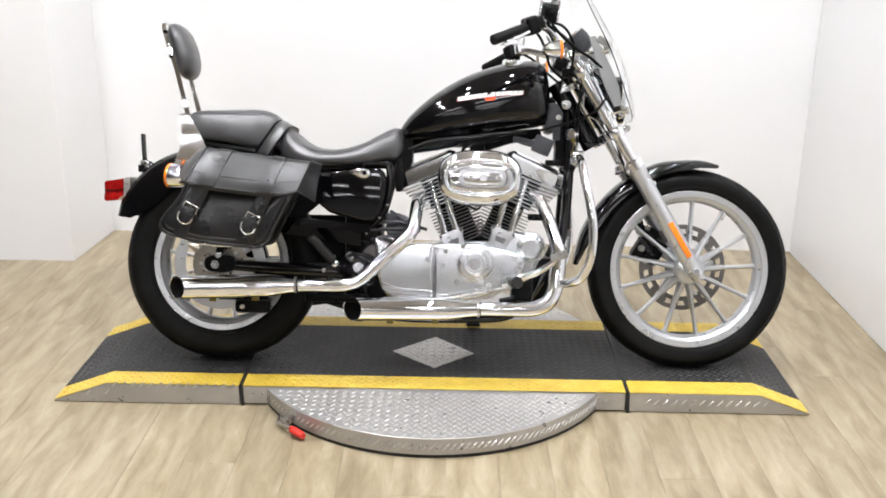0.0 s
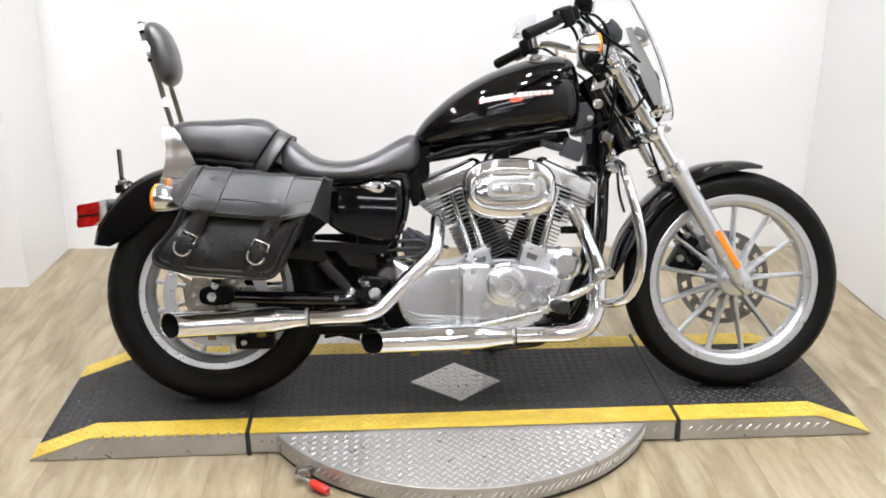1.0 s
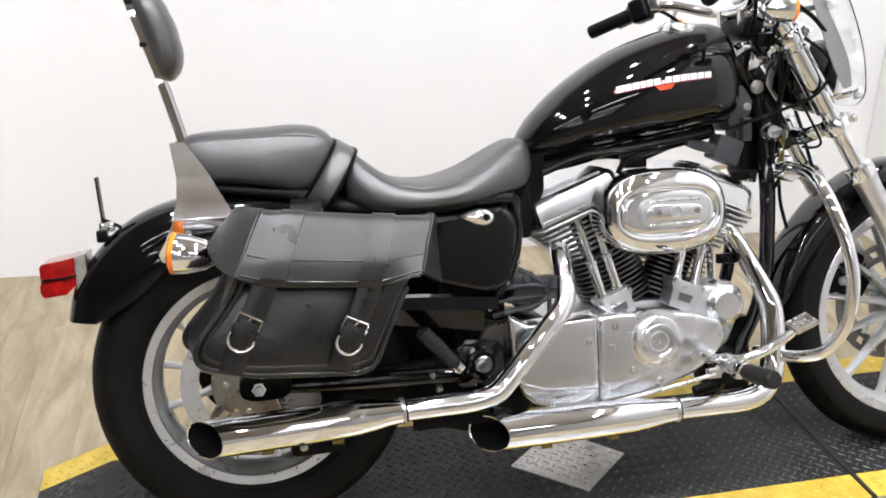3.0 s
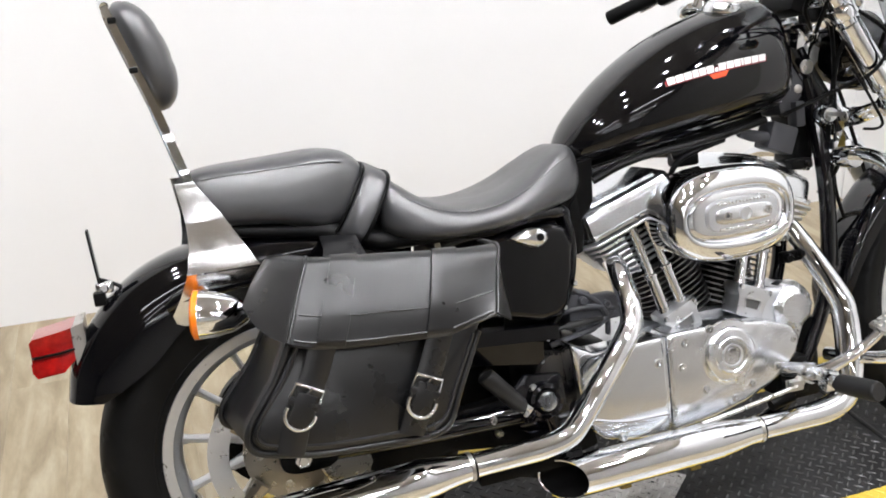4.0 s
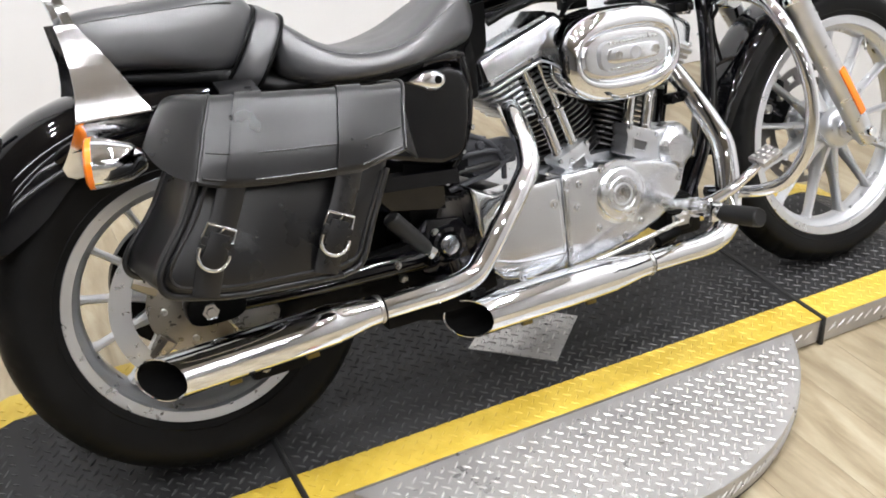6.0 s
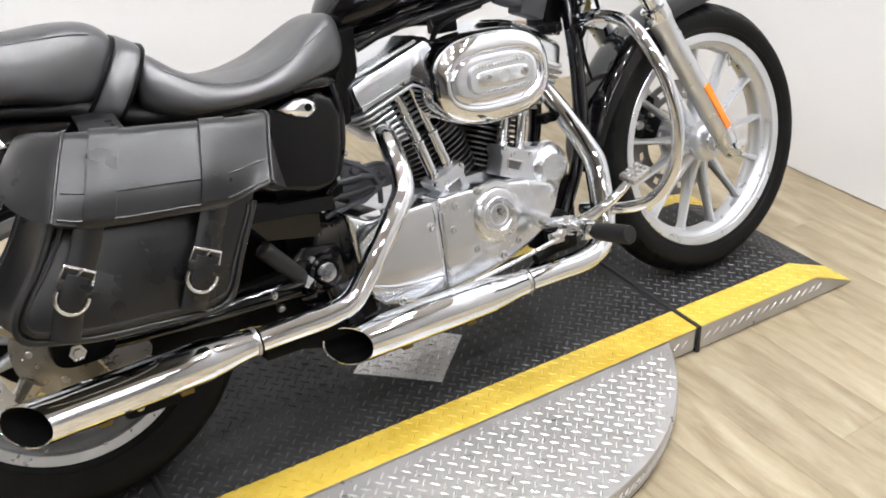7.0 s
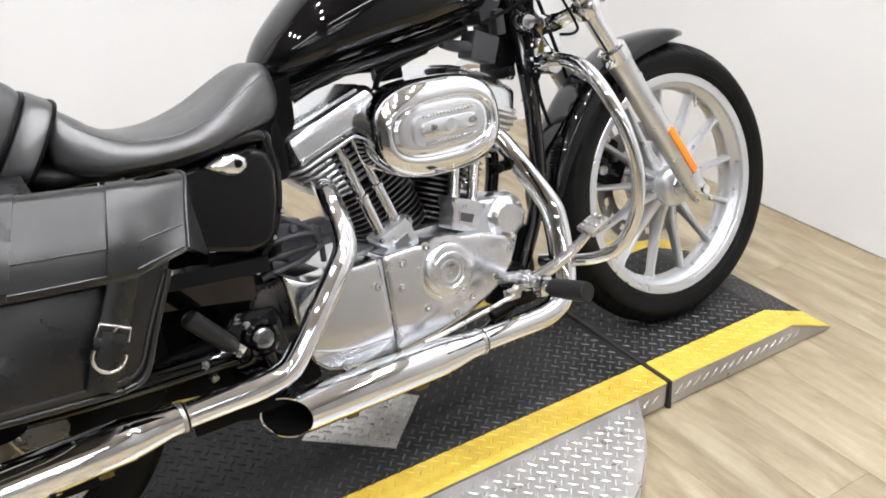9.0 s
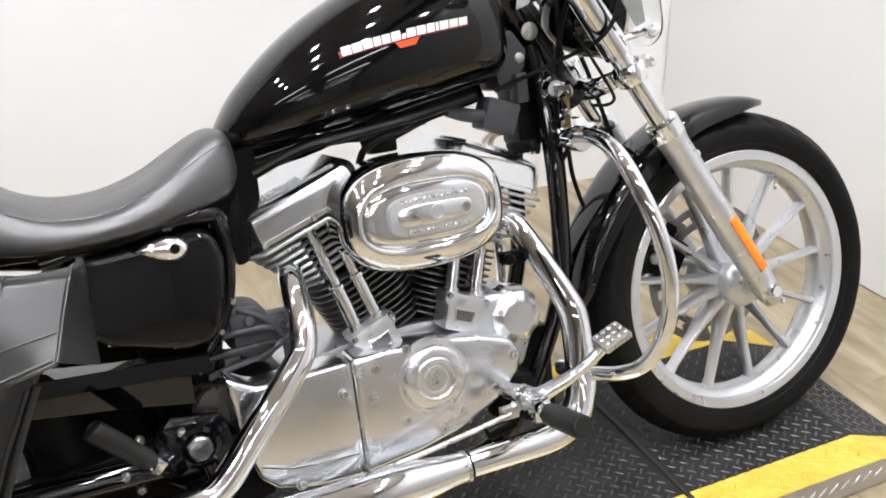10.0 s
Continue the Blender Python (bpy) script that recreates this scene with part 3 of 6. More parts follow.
for s in (-1, 1):
    leg = part("fork_slider", tube([fork_at(0.292, s * 0.105), fork_at(0.315, s * 0.105), fork_at(0.36, s * 0.105), fork_at(0.50, s * 0.105), fork_at(0.62, s * 0.105), fork_at(0.645, s * 0.105), fork_at(0.66, s * 0.105), fork_at(0.668, s * 0.105)], [0.018, 0.024, 0.026, 0.0265, 0.0265, 0.030, 0.030, 0.022], 24, 3), CAST, bike, "silver fork lower leg")
    part("fork_tube", tube([fork_at(0.64, s * 0.105), fork_at(0.985, s * 0.105)], 0.0195, 20, 1), CHROME, bike, "chrome fork tube")
    part("fork_tube_cover", tube([fork_at(0.80, s * 0.105), fork_at(0.93, s * 0.105)], 0.0255, 20, 1), CHROME, bike, "chrome fork cover")
    part("dust_cap", tube([fork_at(0.648, s * 0.105), fork_at(0.652, s * 0.105), fork_at(0.672, s * 0.105), fork_at(0.676, s * 0.105)], [0.0305, 0.0315, 0.0305, 0.024], 24, 1), CHROME, leg, "chrome fork dust cap")
    part("reflector", box(fork_at(0.423, s * 0.131) + Vector((0.005, 0, 0.0)), (0.018, 0.008, 0.128), 0.003, Matrix.Rotation(math.atan2(FDIR.x, FDIR.z), 4, "Y")), ORANGE, leg, "orange side reflector")
    part("pinch_boss", knob(fork_at(0.652, s * 0.105) + Vector((-0.026, -0.01, -0.012)), 0.009, 0.012, (-1, -0.4, 0)), CHROME, leg)
    part("pinch_boss", knob(fork_at(0.60, s * 0.105) + Vector((0.02, 0, 0.0)), 0.009, 0.014, (1, 0, 0.4)), CHROME, leg)
low = fork_at(0.765)
up = fork_at(0.955)
tilt = Matrix.Rotation(math.atan2(FDIR.x, FDIR.z), 4, "Y")


def clamp_plate(c, name, depth):
    """A bridge between the fork tubes with a round collar at each end."""
    out = [(-0.030, -0.052), (-0.012, -0.082), (-0.030, -0.082), (-0.055, -0.05), (-0.070, 0), (-0.055, 0.05), (-0.030, 0.082), (-0.012, 0.082), (-0.030, 0.052)]
    bm = prism(out, -depth / 2, depth / 2, 0.005, 2, axis="z")
    bmesh.ops.transform(bm, matrix=Matrix.Translation(c) @ tilt, verts=bm.verts)
    root = part(name, bm, CHROME, bike, "polished fork clamp")
    for s in (-1, 1):
        h = depth / 2
        part("clamp_collar", lathe([(0.020, -h), (0.0275, -h), (0.0300, -h + 0.003), (0.0300, h - 0.003), (0.0275, h), (0.020, h)], c + Vector((0, s * 0.105, 0)), FDIR, 28, close=True), CHROME, root, "round chrome clamp collar")
        part("clamp_ear", box(c + Vector((0.030, s * 0.105, 0.012)), (0.022, 0.020, depth * 0.8), 0.004, tilt), CHROME, root)
    return root


clamp_plate(low, "lower_fork_clamp", 0.032)
clamp_plate(up, "upper_fork_clamp", 0.030)
for s in (-1, 1):
    part("clamp_bolt", knob(low + Vector((0.034, s * 0.115, 0.012)), 0.009, 0.01, (1, 0, 0.5)), CHROME, bike)
    part("clamp_bolt", knob(up + Vector((0.034, s * 0.115, 0.012)), 0.008, 0.01, (1, 0, 0.5)), CHROME, bike)
head = [fork_at(0.75) - Vector((0.07, 0, 0.03)), fork_at(0.95) - Vector((0.075, 0, 0.02))]
part("steering_head", tube([head[0], head[0].lerp(head[1], 0.5), head[1]], [0.032, 0.029, 0.032], 24, 4), GLOSS, bike, "black steering head")


# mudguards
def guard_shell(outer, inner, half, tip=1.0, n=14, thick=0.004):
    """A mudguard: for each station its crown point, the level of its side edges, and its half width."""
    rings = []
    for (ox, oz), (ix, iz), h in zip(outer, inner, half):
        ring = []
        for off, order in ((0.0, 1), (thick, -1)):
            row = []
            for k in range(n + 1):
                t = math.pi * k / n
                c, s = math.cos(t), math.sin(t)
                yy = (h - off) * math.copysign(abs(c) ** 0.75, c)
                f = abs(s) ** 0.55
                f = f * (1 - off / max(0.02, math.hypot(ox - ix, oz - iz)))
                row.append(Vector((ix + (ox - ix) * f, yy, iz + (oz - iz) * f)))
            ring += row[::order]
        rings.append(ring)
    return loft(rings)


def smooth_rows(rows, steps=5):
    return [tuple(p) for p in spline(rows, steps)]


stations = smooth_rows([(-0.350, 0.470, -0.292, 0.463, 0.078), (-0.334, 0.53, -0.258, 0.480, 0.082), (-0.283, 0.602, -0.205, 0.512, 0.084), (-0.217, 0.657, -0.152, 0.56, 0.085), (-0.135, 0.689, -0.095, 0.60, 0.086), (-0.04, 0.70, -0.03, 0.62, 0.087), (0.043, 0.703, 0.04, 0.625, 0.088), (0.139, 0.694, 0.13, 0.63, 0.088), (0.24, 0.65, 0.2, 0.60, 0.088)])
part("rear_mudguard", guard_shell([s[:2] for s in stations], [s[2:4] for s in stations], [s[4] for s in stations]), GLOSS, bike, "gloss black rear mudguard", smooth=65)
pts = [(1.645, 0.668, 0.018, 0.012), (1.60, 0.680, 0.045, 0.022), (1.55, 0.684, 0.056, 0.032), (1.463, 0.677, 0.06, 0.04), (1.403, 0.656, 0.061, 0.044), (1.308, 0.597, 0.062, 0.046), (1.239, 0.52, 0.062, 0.044), (1.196, 0.445, 0.061, 0.036), (1.176, 0.38, 0.056, 0.026), (1.168, 0.33, 0.03, 0.014)]
stations = smooth_rows([(x, z, x + (1.531 - x) / math.hypot(1.531 - x, 0.325 - z) * d, z + (0.325 - z) / math.hypot(1.531 - x, 0.325 - z) * d, h) for x, z, h, d in pts])
part("front_mudguard", guard_shell([s[:2] for s in stations], [s[2:4] for s in stations], [s[4] for s in stations]), GLOSS, bike, "gloss black front mudguard", smooth=65)
for s in (-1, 1):
    part("mudguard_bracket", box((1.40, s * 0.078, 0.585), (0.05, 0.006, 0.03), 0.002), SATIN, bike)
for s in (-1, 1):
    part("side_reflector", box((0.012, s * 0.112, 0.646), (0.036, 0.008, 0.016), 0.003), RED, bike, "small red side reflector")
    part("mudguard_strut", tube([(0.30, s * 0.10, 0.60), (0.15, s * 0.105, 0.63), (0.0, s * 0.105, 0.635), (-0.13, s * 0.10, 0.62), (-0.17, s * 0.098, 0.605)], [0.014, 0.016, 0.016, 0.014, 0.008], 12), GLOSS, bike, "gloss black mudguard strut")

# fuel tank
GREY_WALLK = [(0.578, 0.742, 0.756, 0.020), (0.600, 0.736, 0.792, 0.052), (0.630, 0.735, 0.828, 0.075), (0.692, 0.738, 0.882, 0.098), (0.762, 0.744, 0.927, 0.112), (0.832, 0.752, 0.960, 0.119), (0.918, 0.765, 0.987, 0.121), (0.985, 0.776, 0.999, 0.117), (1.030, 0.782, 0.999, 0.109), (1.056, 0.788, 0.987, 0.097), (1.069, 0.798, 0.958, 0.082), (1.076, 0.822, 0.92, 0.055)]


def tank_ring(x, zb, zt, w, n=36):
    zc = zb + (zt - zb) * 0.42
    ring = []
    for k in range(n):
        t = 2 * math.pi * k / n
        c, s = math.cos(t), math.sin(t)
        y = w * math.copysign(abs(c) ** 0.85, c)
        z = zc + (zt - zc) * s if s > 0 else zc + (zc - zb) * math.copysign(abs(s) ** 0.62, s)
        ring.append(Vector((x, y, z)))
    return ring


tank_rows = smooth_rows(GREY_WALLK, 5)
tank = part("fuel_tank", loft([tank_ring(*r) for r in tank_rows]), GLOSS, bike, "gloss black fuel tank", smooth=60)


def tank_side(x, z):
    r = min(tank_rows, key=lambda q: abs(q[0] - x))
    i = tank_rows.index(r)
    a, b = (tank_rows[i - 1], r) if r[0] > x else (r, tank_rows[min(i + 1, len(tank_rows) - 1)])
    f = 0 if b[0] == a[0] else (x - a[0]) / (b[0] - a[0])
    zb, zt, w = (a[k] + (b[k] - a[k]) * f for k in (1, 2, 3))
    zc = zb + (zt - zb) * 0.42
    s = (z - zc) / ((zt - zc) if z > zc else (zc - zb))
    s = max(-0.99, min(0.99, s))
    s = s if s > 0 else -abs(s) ** (1 / 0.62)
    return w * (1 - s * s) ** 0.425


def tank_decal(name, lower, upper, material, label, lift=0.0012, n=40, side=-1):
    """A thin decal laid on the side between two lines of (x, z)."""
    rings = []
    for k in range(n + 1):
        f = k / n
        lo, hi = lower(f), upper(f)
        col = []
        for g in np.linspace(0, 1, 5):
            x, z = lo[0] + (hi[0] - lo[0]) * g, lo[1] + (hi[1] - lo[1]) * g
            col.append((x, side * (tank_side(x, z) + lift), z))
        for g in np.linspace(1, 0, 5):
            x, z = lo[0] + (hi[0] - lo[0]) * g, lo[1] + (hi[1] - lo[1]) * g
            col.append((x, side * (tank_side(x, z) + lift - 0.0009), z))
        rings.append(col)
    return part(name, loft(rings), material, tank, label)


def line(p, q, bow=0.0):
    return lambda f: (p[0] + (q[0] - p[0]) * f, p[1] + (q[1] - p[1]) * f + bow * math.sin(math.pi * f))


# the maker's mark as plain shapes: white blocks over a red sweep with an orange shield
a0, a1 = (0.775, 0.8565), (0.985, 0.8805)
b0, b1 = (0.773, 0.8690), (0.985, 0.8925)
tank_decal("decal_stripe", line((0.771, 0.8540), (0.985, 0.8780), 0.003), line((0.771, 0.8640), (0.987, 0.8880), 0.004), RED_DECAL, "dark red decal outline", 0.0009)
widths = (1.0, 1.0, 1.0, 0.8, 0.9, 1.0, 0.5, 1.0, 1.0, 0.9, 0.4, 1.0, 1.0, 1.0)
run = 0.0
for k, w in enumerate(widths):
    f0, f1 = run / sum(widths) + 0.003, (run + w) / sum(widths) - 0.006
    run += w
    lo, hi = line(a0, a1, 0.003), line(b0, b1, 0.004)
    tall = 0.55 if w == 0.5 else 1.0
    tank_decal("decal_block", lambda f, lo=lo, f0=f0, f1=f1: lo(f0 + (f1 - f0) * f), lambda f, lo=lo, hi=hi, f0=f0, f1=f1, t=tall: tuple(p + (q - p) * t for p, q in zip(lo(f0 + (f1 - f0) * f + 0.008), hi(f0 + (f1 - f0) * f + 0.008))), WHITE_DECAL, "white decal block", n=4)
tank_decal("decal_shield", line((0.866, 0.8575), (0.892, 0.8605)), line((0.858, 0.8665), (0.900, 0.8715)), ORANGE_DECAL, "orange decal shield", 0.0016, 8)
part("tank_seam", tube([(x, -(tank_side(x, zb + 0.006) + 0.0), zb + 0.004) for x, zb, zt, w in tank_rows[3:-8]], 0.0035, 8, 1), GLOSS, tank)
part("filler_cap", lathe([(0, 0.022), (0.03, 0.02), (0.036, 0.012), (0.036, 0.0), (0.03, -0.008), (0, -0.008)], (0.955, -0.03, 0.981), (0.1, -0.18, 1), 32), CHROME, tank, "chrome filler cap")

# seat
RIDER = [(0.205, 0.668, 0.772, 0.108), (0.222, 0.657, 0.768, 0.122), (0.248, 0.648, 0.748, 0.135), (0.285, 0.644, 0.720, 0.146), (0.334, 0.643, 0.702, 0.152), (0.399, 0.645, 0.700, 0.15), (0.465, 0.65, 0.719, 0.135), (0.515, 0.657, 0.746, 0.115), (0.555, 0.664, 0.767, 0.098), (0.580, 0.672, 0.773, 0.086), (0.596, 0.69, 0.764, 0.07), (0.603, 0.71, 0.735, 0.05)]
PILLION = [(-0.108, 0.745, 0.795, 0.055), (-0.098, 0.728, 0.813, 0.075), (-0.06, 0.719, 0.820, 0.090), (0.0, 0.713, 0.822, 0.1), (0.06, 0.708, 0.824, 0.108), (0.11, 0.700, 0.826, 0.108), (0.150, 0.694, 0.822, 0.106), (0.178, 0.690, 0.808, 0.102), (0.197, 0.690, 0.785, 0.096)]


def cushion_ring(x, zb, zt, w, n=48, p=4.6, shear=0.0):
    zc = zb + (zt - zb) * 0.45
    ring = []
    for k in range(n):
        t = 2 * math.pi * k / n
        c, s = math.cos(t), math.sin(t)
        y = w * math.copysign(abs(c) ** (2 / p), c)
        z = zc + ((zt - zc) if s > 0 else (zc - zb)) * math.copysign(abs(s) ** (2 / p), s)
        y *= 1.0 if s < 0 else 1.0 - 0.18 * (z - zc) / max(1e-4, zt - zc)
        ring.append(Vector((x + shear * (z - zt), y, z)))
    return ring


seat = part("rider_seat", loft([cushion_ring(*r) for r in smooth_rows(RIDER, 4)]), VINYL, bike, "dished black vinyl rider seat", smooth=70)
pillion = part("pillion_seat", loft([cushion_ring(*r, shear=0.75 * max(0, r[0] / 0.2)) for r in smooth_rows(PILLION, 4)]), VINYL, bike, "black vinyl passenger seat", smooth=70)
BANDS = ((0.195, 0.672, 0.784, 0.100), (0.202, 0.668, 0.787, 0.106), (0.226, 0.656, 0.772, 0.124), (0.233, 0.654, 0.764, 0.122))
part("seat_band", loft([cushion_ring(x, zb, zt + 0.005, w + 0.004, shear=0.65) for x, zb, zt, w in BANDS]), VINYL, seat, "stitched vinyl band across the seat", smooth=60)
for x, zb, zt, w in ((0.194, 0.674, 0.787, 0.103), (0.234, 0.656, 0.767, 0.125)):
    loop = cushion_ring(x, zb, zt + 0.004, w + 0.003, shear=0.65)
    part("band_piping", tube(loop + [loop[0]], 0.0035, 6, 1), SATIN, seat)


def seat_seam(f, lift, parent, rows, x0, x1):
    for s in (-1, 1):
        pts = []
        for x, zb, zt, w in smooth_rows(rows, 4):
            if x0 <= x <= x1:
                zc = zb + (zt - zb) * 0.45
                z = zc + (zt - zc) * f
                y = w * (1 - abs(f) ** 4.6) ** (1 / 4.6) * (1 - 0.18 * f)
                pts.append((x, s * (y + lift), z))
        part("stitched_seam", tube(pts, 0.0012, 6, 1), VINYL, parent)


seat_seam(0.62, 0.0002, seat, RIDER, 0.24, 0.59)
seat_seam(0.7, 0.0002, pillion, PILLION, -0.09, 0.15)
part("seat_base", loft([cushion_ring(x, z0, z1, w) for x, z0, z1, w in ((-0.06, 0.70, 0.73, 0.07), (0.1, 0.672, 0.72, 0.095), (0.2, 0.635, 0.69, 0.105), (0.4, 0.632, 0.665, 0.125), (0.56, 0.648, 0.69, 0.08))]), SATIN, bike)

# backrest
for s in (-1, 1):
    rows = [(-0.126, -0.096, 0.803, 0.098), (-0.124, -0.088, 0.79, 0.100), (-0.118, -0.056, 0.7395, 0.102), (-0.118, -0.055, 0.7365, 0.103), (-0.120, -0.036, 0.70, 0.112), (-0.129, -0.014, 0.659, 0.122), (-0.130, -0.016, 0.655, 0.1225), (-0.146, -0.03, 0.62, 0.114), (-0.162, -0.045, 0.592, 0.105), (-0.158, -0.06, 0.578, 0.103), (-0.146, -0.075, 0.572, 0.102)]
    rings = [[Vector((xa, s * y, z)), Vector((xb, s * y, z)), Vector((xb, s * (y - 0.006), z)), Vector((xa, s * (y - 0.006), z))] for xa, xb, z, y in rows]
    plate = part("backrest_side_plate", bevel(loft(rings), 0.0015, 1, 60), STAINLESS, bike, "flared chrome backrest side plate", smooth=30)
    part("plate_lip", tube([(xa, s * (y + 0.001), z) for xa, xb, z, y in ((-0.131, 0, 0.657, 0.1225), (-0.013, 0, 0.657, 0.1225))], 0.0028, 8, 1), CHROME, plate)
bar = [(-0.098, -0.079, 0.785), (-0.112, -0.079, 0.84), (-0.136, -0.078, 0.93), (-0.168, -0.074, 1.03), (-0.182, -0.07, 1.075)]
for side in (-1, 1):
    rings = []
    rail = spline([(-0.094, 0.079, 0.77)] + [(x, -y, z) for x, y, z in bar] + [(-0.188, 0.058, 1.098)], 5)
    for i, p in enumerate(rail):
        d = Vector(rail[min(i + 1, len(rail) - 1)] - rail[max(i - 1, 0)]).normalized()
        w = Vector((d.z, 0, -d.x)).normalized() * (0.0072 if p[2] < 0.93 else 0.0060)
        c = Vector((p[0], side * p[1], p[2]))
        rings.append([c - w + Vector((0, -0.0035, 0)), c + w + Vector((0, -0.0035, 0)), c + w + Vector((0, 0.0035, 0)), c - w + Vector((0, 0.0035, 0))])
    part("backrest_rail", bevel(loft(rings), 0.0018, 2, 50), CHROME, bike, "flat chrome backrest rail", smooth=35)
part("backrest_frame", tube([(-0.186, -0.062, 1.094), (-0.190, -0.045, 1.105), (-0.191, 0.0, 1.11), (-0.190, 0.045, 1.105), (-0.186, 0.062, 1.094)], 0.0075, 12, 4), CHROME, bike, "chrome backrest cross bar")
rings = []
pad_axis = Vector((-0.28, 0, 0.96)).normalized()
pad_out = Vector((pad_axis.z, 0, -pad_axis.x))
for k in range(25):
    u = -1 + 2 * k / 24
    f = max(0.02, 1 - abs(u) ** 2.9) ** 0.45
    crease = 1 - 0.05 * math.exp(-((u - 0.3) / 0.08) ** 2) - 0.05 * math.exp(-((u + 0.25) / 0.08) ** 2)
    c = Vector((-0.132, 0, 1.017)) + pad_axis * (0.094 * u) + pad_out * (-0.010 * u * u)
    ring = []
    for j in range(36):
        t = 2 * math.pi * j / 36
        co, si = math.cos(t), math.sin(t)
        ring.append(c + pad_out * (0.036 * f * crease * math.copysign(abs(co) ** 0.85, co)) + Vector((0, 0.084 * f ** 0.7 * math.copysign(abs(si) ** 0.75, si), 0)))
    rings.append(ring)
pad = part("backrest_pad", loft(rings), VINYL, bike, "creased black backrest pad", smooth=70)
for x, y, z in ((-0.178, -0.074, 1.07), (-0.158, -0.076, 0.99)):
    part("pad_clip", box((x, y, z), (0.014, 0.012, 0.01), 0.003), SATIN, pad)

# rear lamps and plate bracket
lens = [[Vector((x, y, z)) for y, z in ((-w, z0), (-w * 0.9, z0 + (z1 - z0) * 0.5), (-w, z1), (w, z1), (w * 0.9, z0 + (z1 - z0) * 0.5), (w, z0))] for x, w, z0, z1 in ((-0.392, 0.04, 0.522, 0.576), (-0.386, 0.046, 0.517, 0.583), (-0.345, 0.05, 0.521, 0.589), (-0.318, 0.05, 0.545, 0.594))]
tail = part("tail_lamp", bevel(loft(lens), 0.004, 2, 40), RED, bike, "red tail lamp lens")
part("lower_lens", bevel(loft([[Vector((x, y, z)) for y, z in ((-w, z0), (-w, z1), (w, z1), (w, z0))] for x, w, z0, z1 in ((-0.3945, 0.036, 0.524, 0.541), (-0.37, 0.0515, 0.522, 0.546), (-0.346, 0.0525, 0.525, 0.549))]), 0.003, 2, 40), RED, tail, "ribbed lower lens window")
part("lens_groove", loft([[Vector((x, y, z)) for y, z in ((-w, z0), (-w, z0 + 0.003), (w, z0 + 0.003), (w, z0))] for x, w, z0 in ((-0.391, 0.0415, 0.5495), (-0.386, 0.0478, 0.5505), (-0.345, 0.0522, 0.5525), (-0.322, 0.0522, 0.556))]), SATIN, tail)
part("lamp_base", bevel(loft([[Vector((x, y, z)) for y, z in ((-w, z0), (-w, z1), (w, z1), (w, z0))] for x, w, z0, z1 in ((-0.324, 0.052, 0.520, 0.592), (-0.316, 0.053, 0.530, 0.596), (-0.304, 0.048, 0.545, 0.598))]), 0.005, 2), STEEL, tail, "chrome lamp base")
part("plate_clamp", merge(box((-0.262, -0.012, 0.645), (0.03, 0.034, 0.02), 0.006), knob((-0.262, -0.03, 0.645), 0.007, 0.008, (0, -1, 0), 10)), CHROME, bike, "chrome bracket clamp")
part("plate_bracket", merge(box((-0.272, 0.0, 0.685), (0.004, 0.04, 0.115), 0.0015, Matrix.Rotation(-0.06, 4, 'Y')), tube([(-0.271, -0.015, 0.66), (-0.25, -0.015, 0.65), (-0.225, -0.02, 0.635)], 0.0035, 8, 3), box((-0.272, -0.02, 0.628), (0.02, 0.03, 0.022), 0.003), tube([(-0.28, -0.02, 0.62), (-0.255, -0.03, 0.622), (-0.243, -0.03, 0.615)], 0.006, 8, 3)), SATIN, bike, "thin black plate bracket")


def signal(c, direction, parent, name, k=1.0):
    """A bullet lamp: chrome shell with an orange lens at the end that direction points to."""
    d = Vector(direction).normalized()
    shell = part(name, lathe([(r * k, h * k) for r, h in ((0, -0.062), (0.012, -0.058), (0.024, -0.04), (0.031, -0.012), (0.033, 0.006), (0.031, 0.008), (0, 0.008))], c, d, 32), CHROME, parent, "chrome bullet turn signal")
    part("lens", lathe([(r * k, h * k) for r, h in ((0.0335, 0.006), (0.0335, 0.013), (0.030, 0.016), (0.014, 0.018), (0, 0.0185))], c, d, 32), ORANGE, shell, "orange signal lens")
    return shell


for s in (-1, 1):
    sig = signal((-0.116, s * 0.190, 0.602), (-1, -0.22 * s, 0.10), bike, "rear_turn_signal", 1.16)
    part("stalk", tube([(-0.11, s * 0.18, 0.606), (-0.105, s * 0.14, 0.612), (-0.10, s * 0.10, 0.617)], 0.008, 10, 3), CHROME, sig)
    sig = signal((1.080, s * 0.247, 1.006), (1, 0, 0.05), bike, "front_turn_signal", 0.85)
    part("stalk", tube([(1.06, s * 0.235, 1.012), (1.055, s * 0.21, 1.03), (1.05, s * 0.18, 1.05)], 0.007, 10, 3), CHROME, sig)

# engine
CRANK = Vector((0.857, 0, 0.29))


def cyl_frame(sign):
    a = radians(22.5) * sign
    return Matrix.Translation(CRANK) @ Matrix.Rotation(a, 4, "Y")


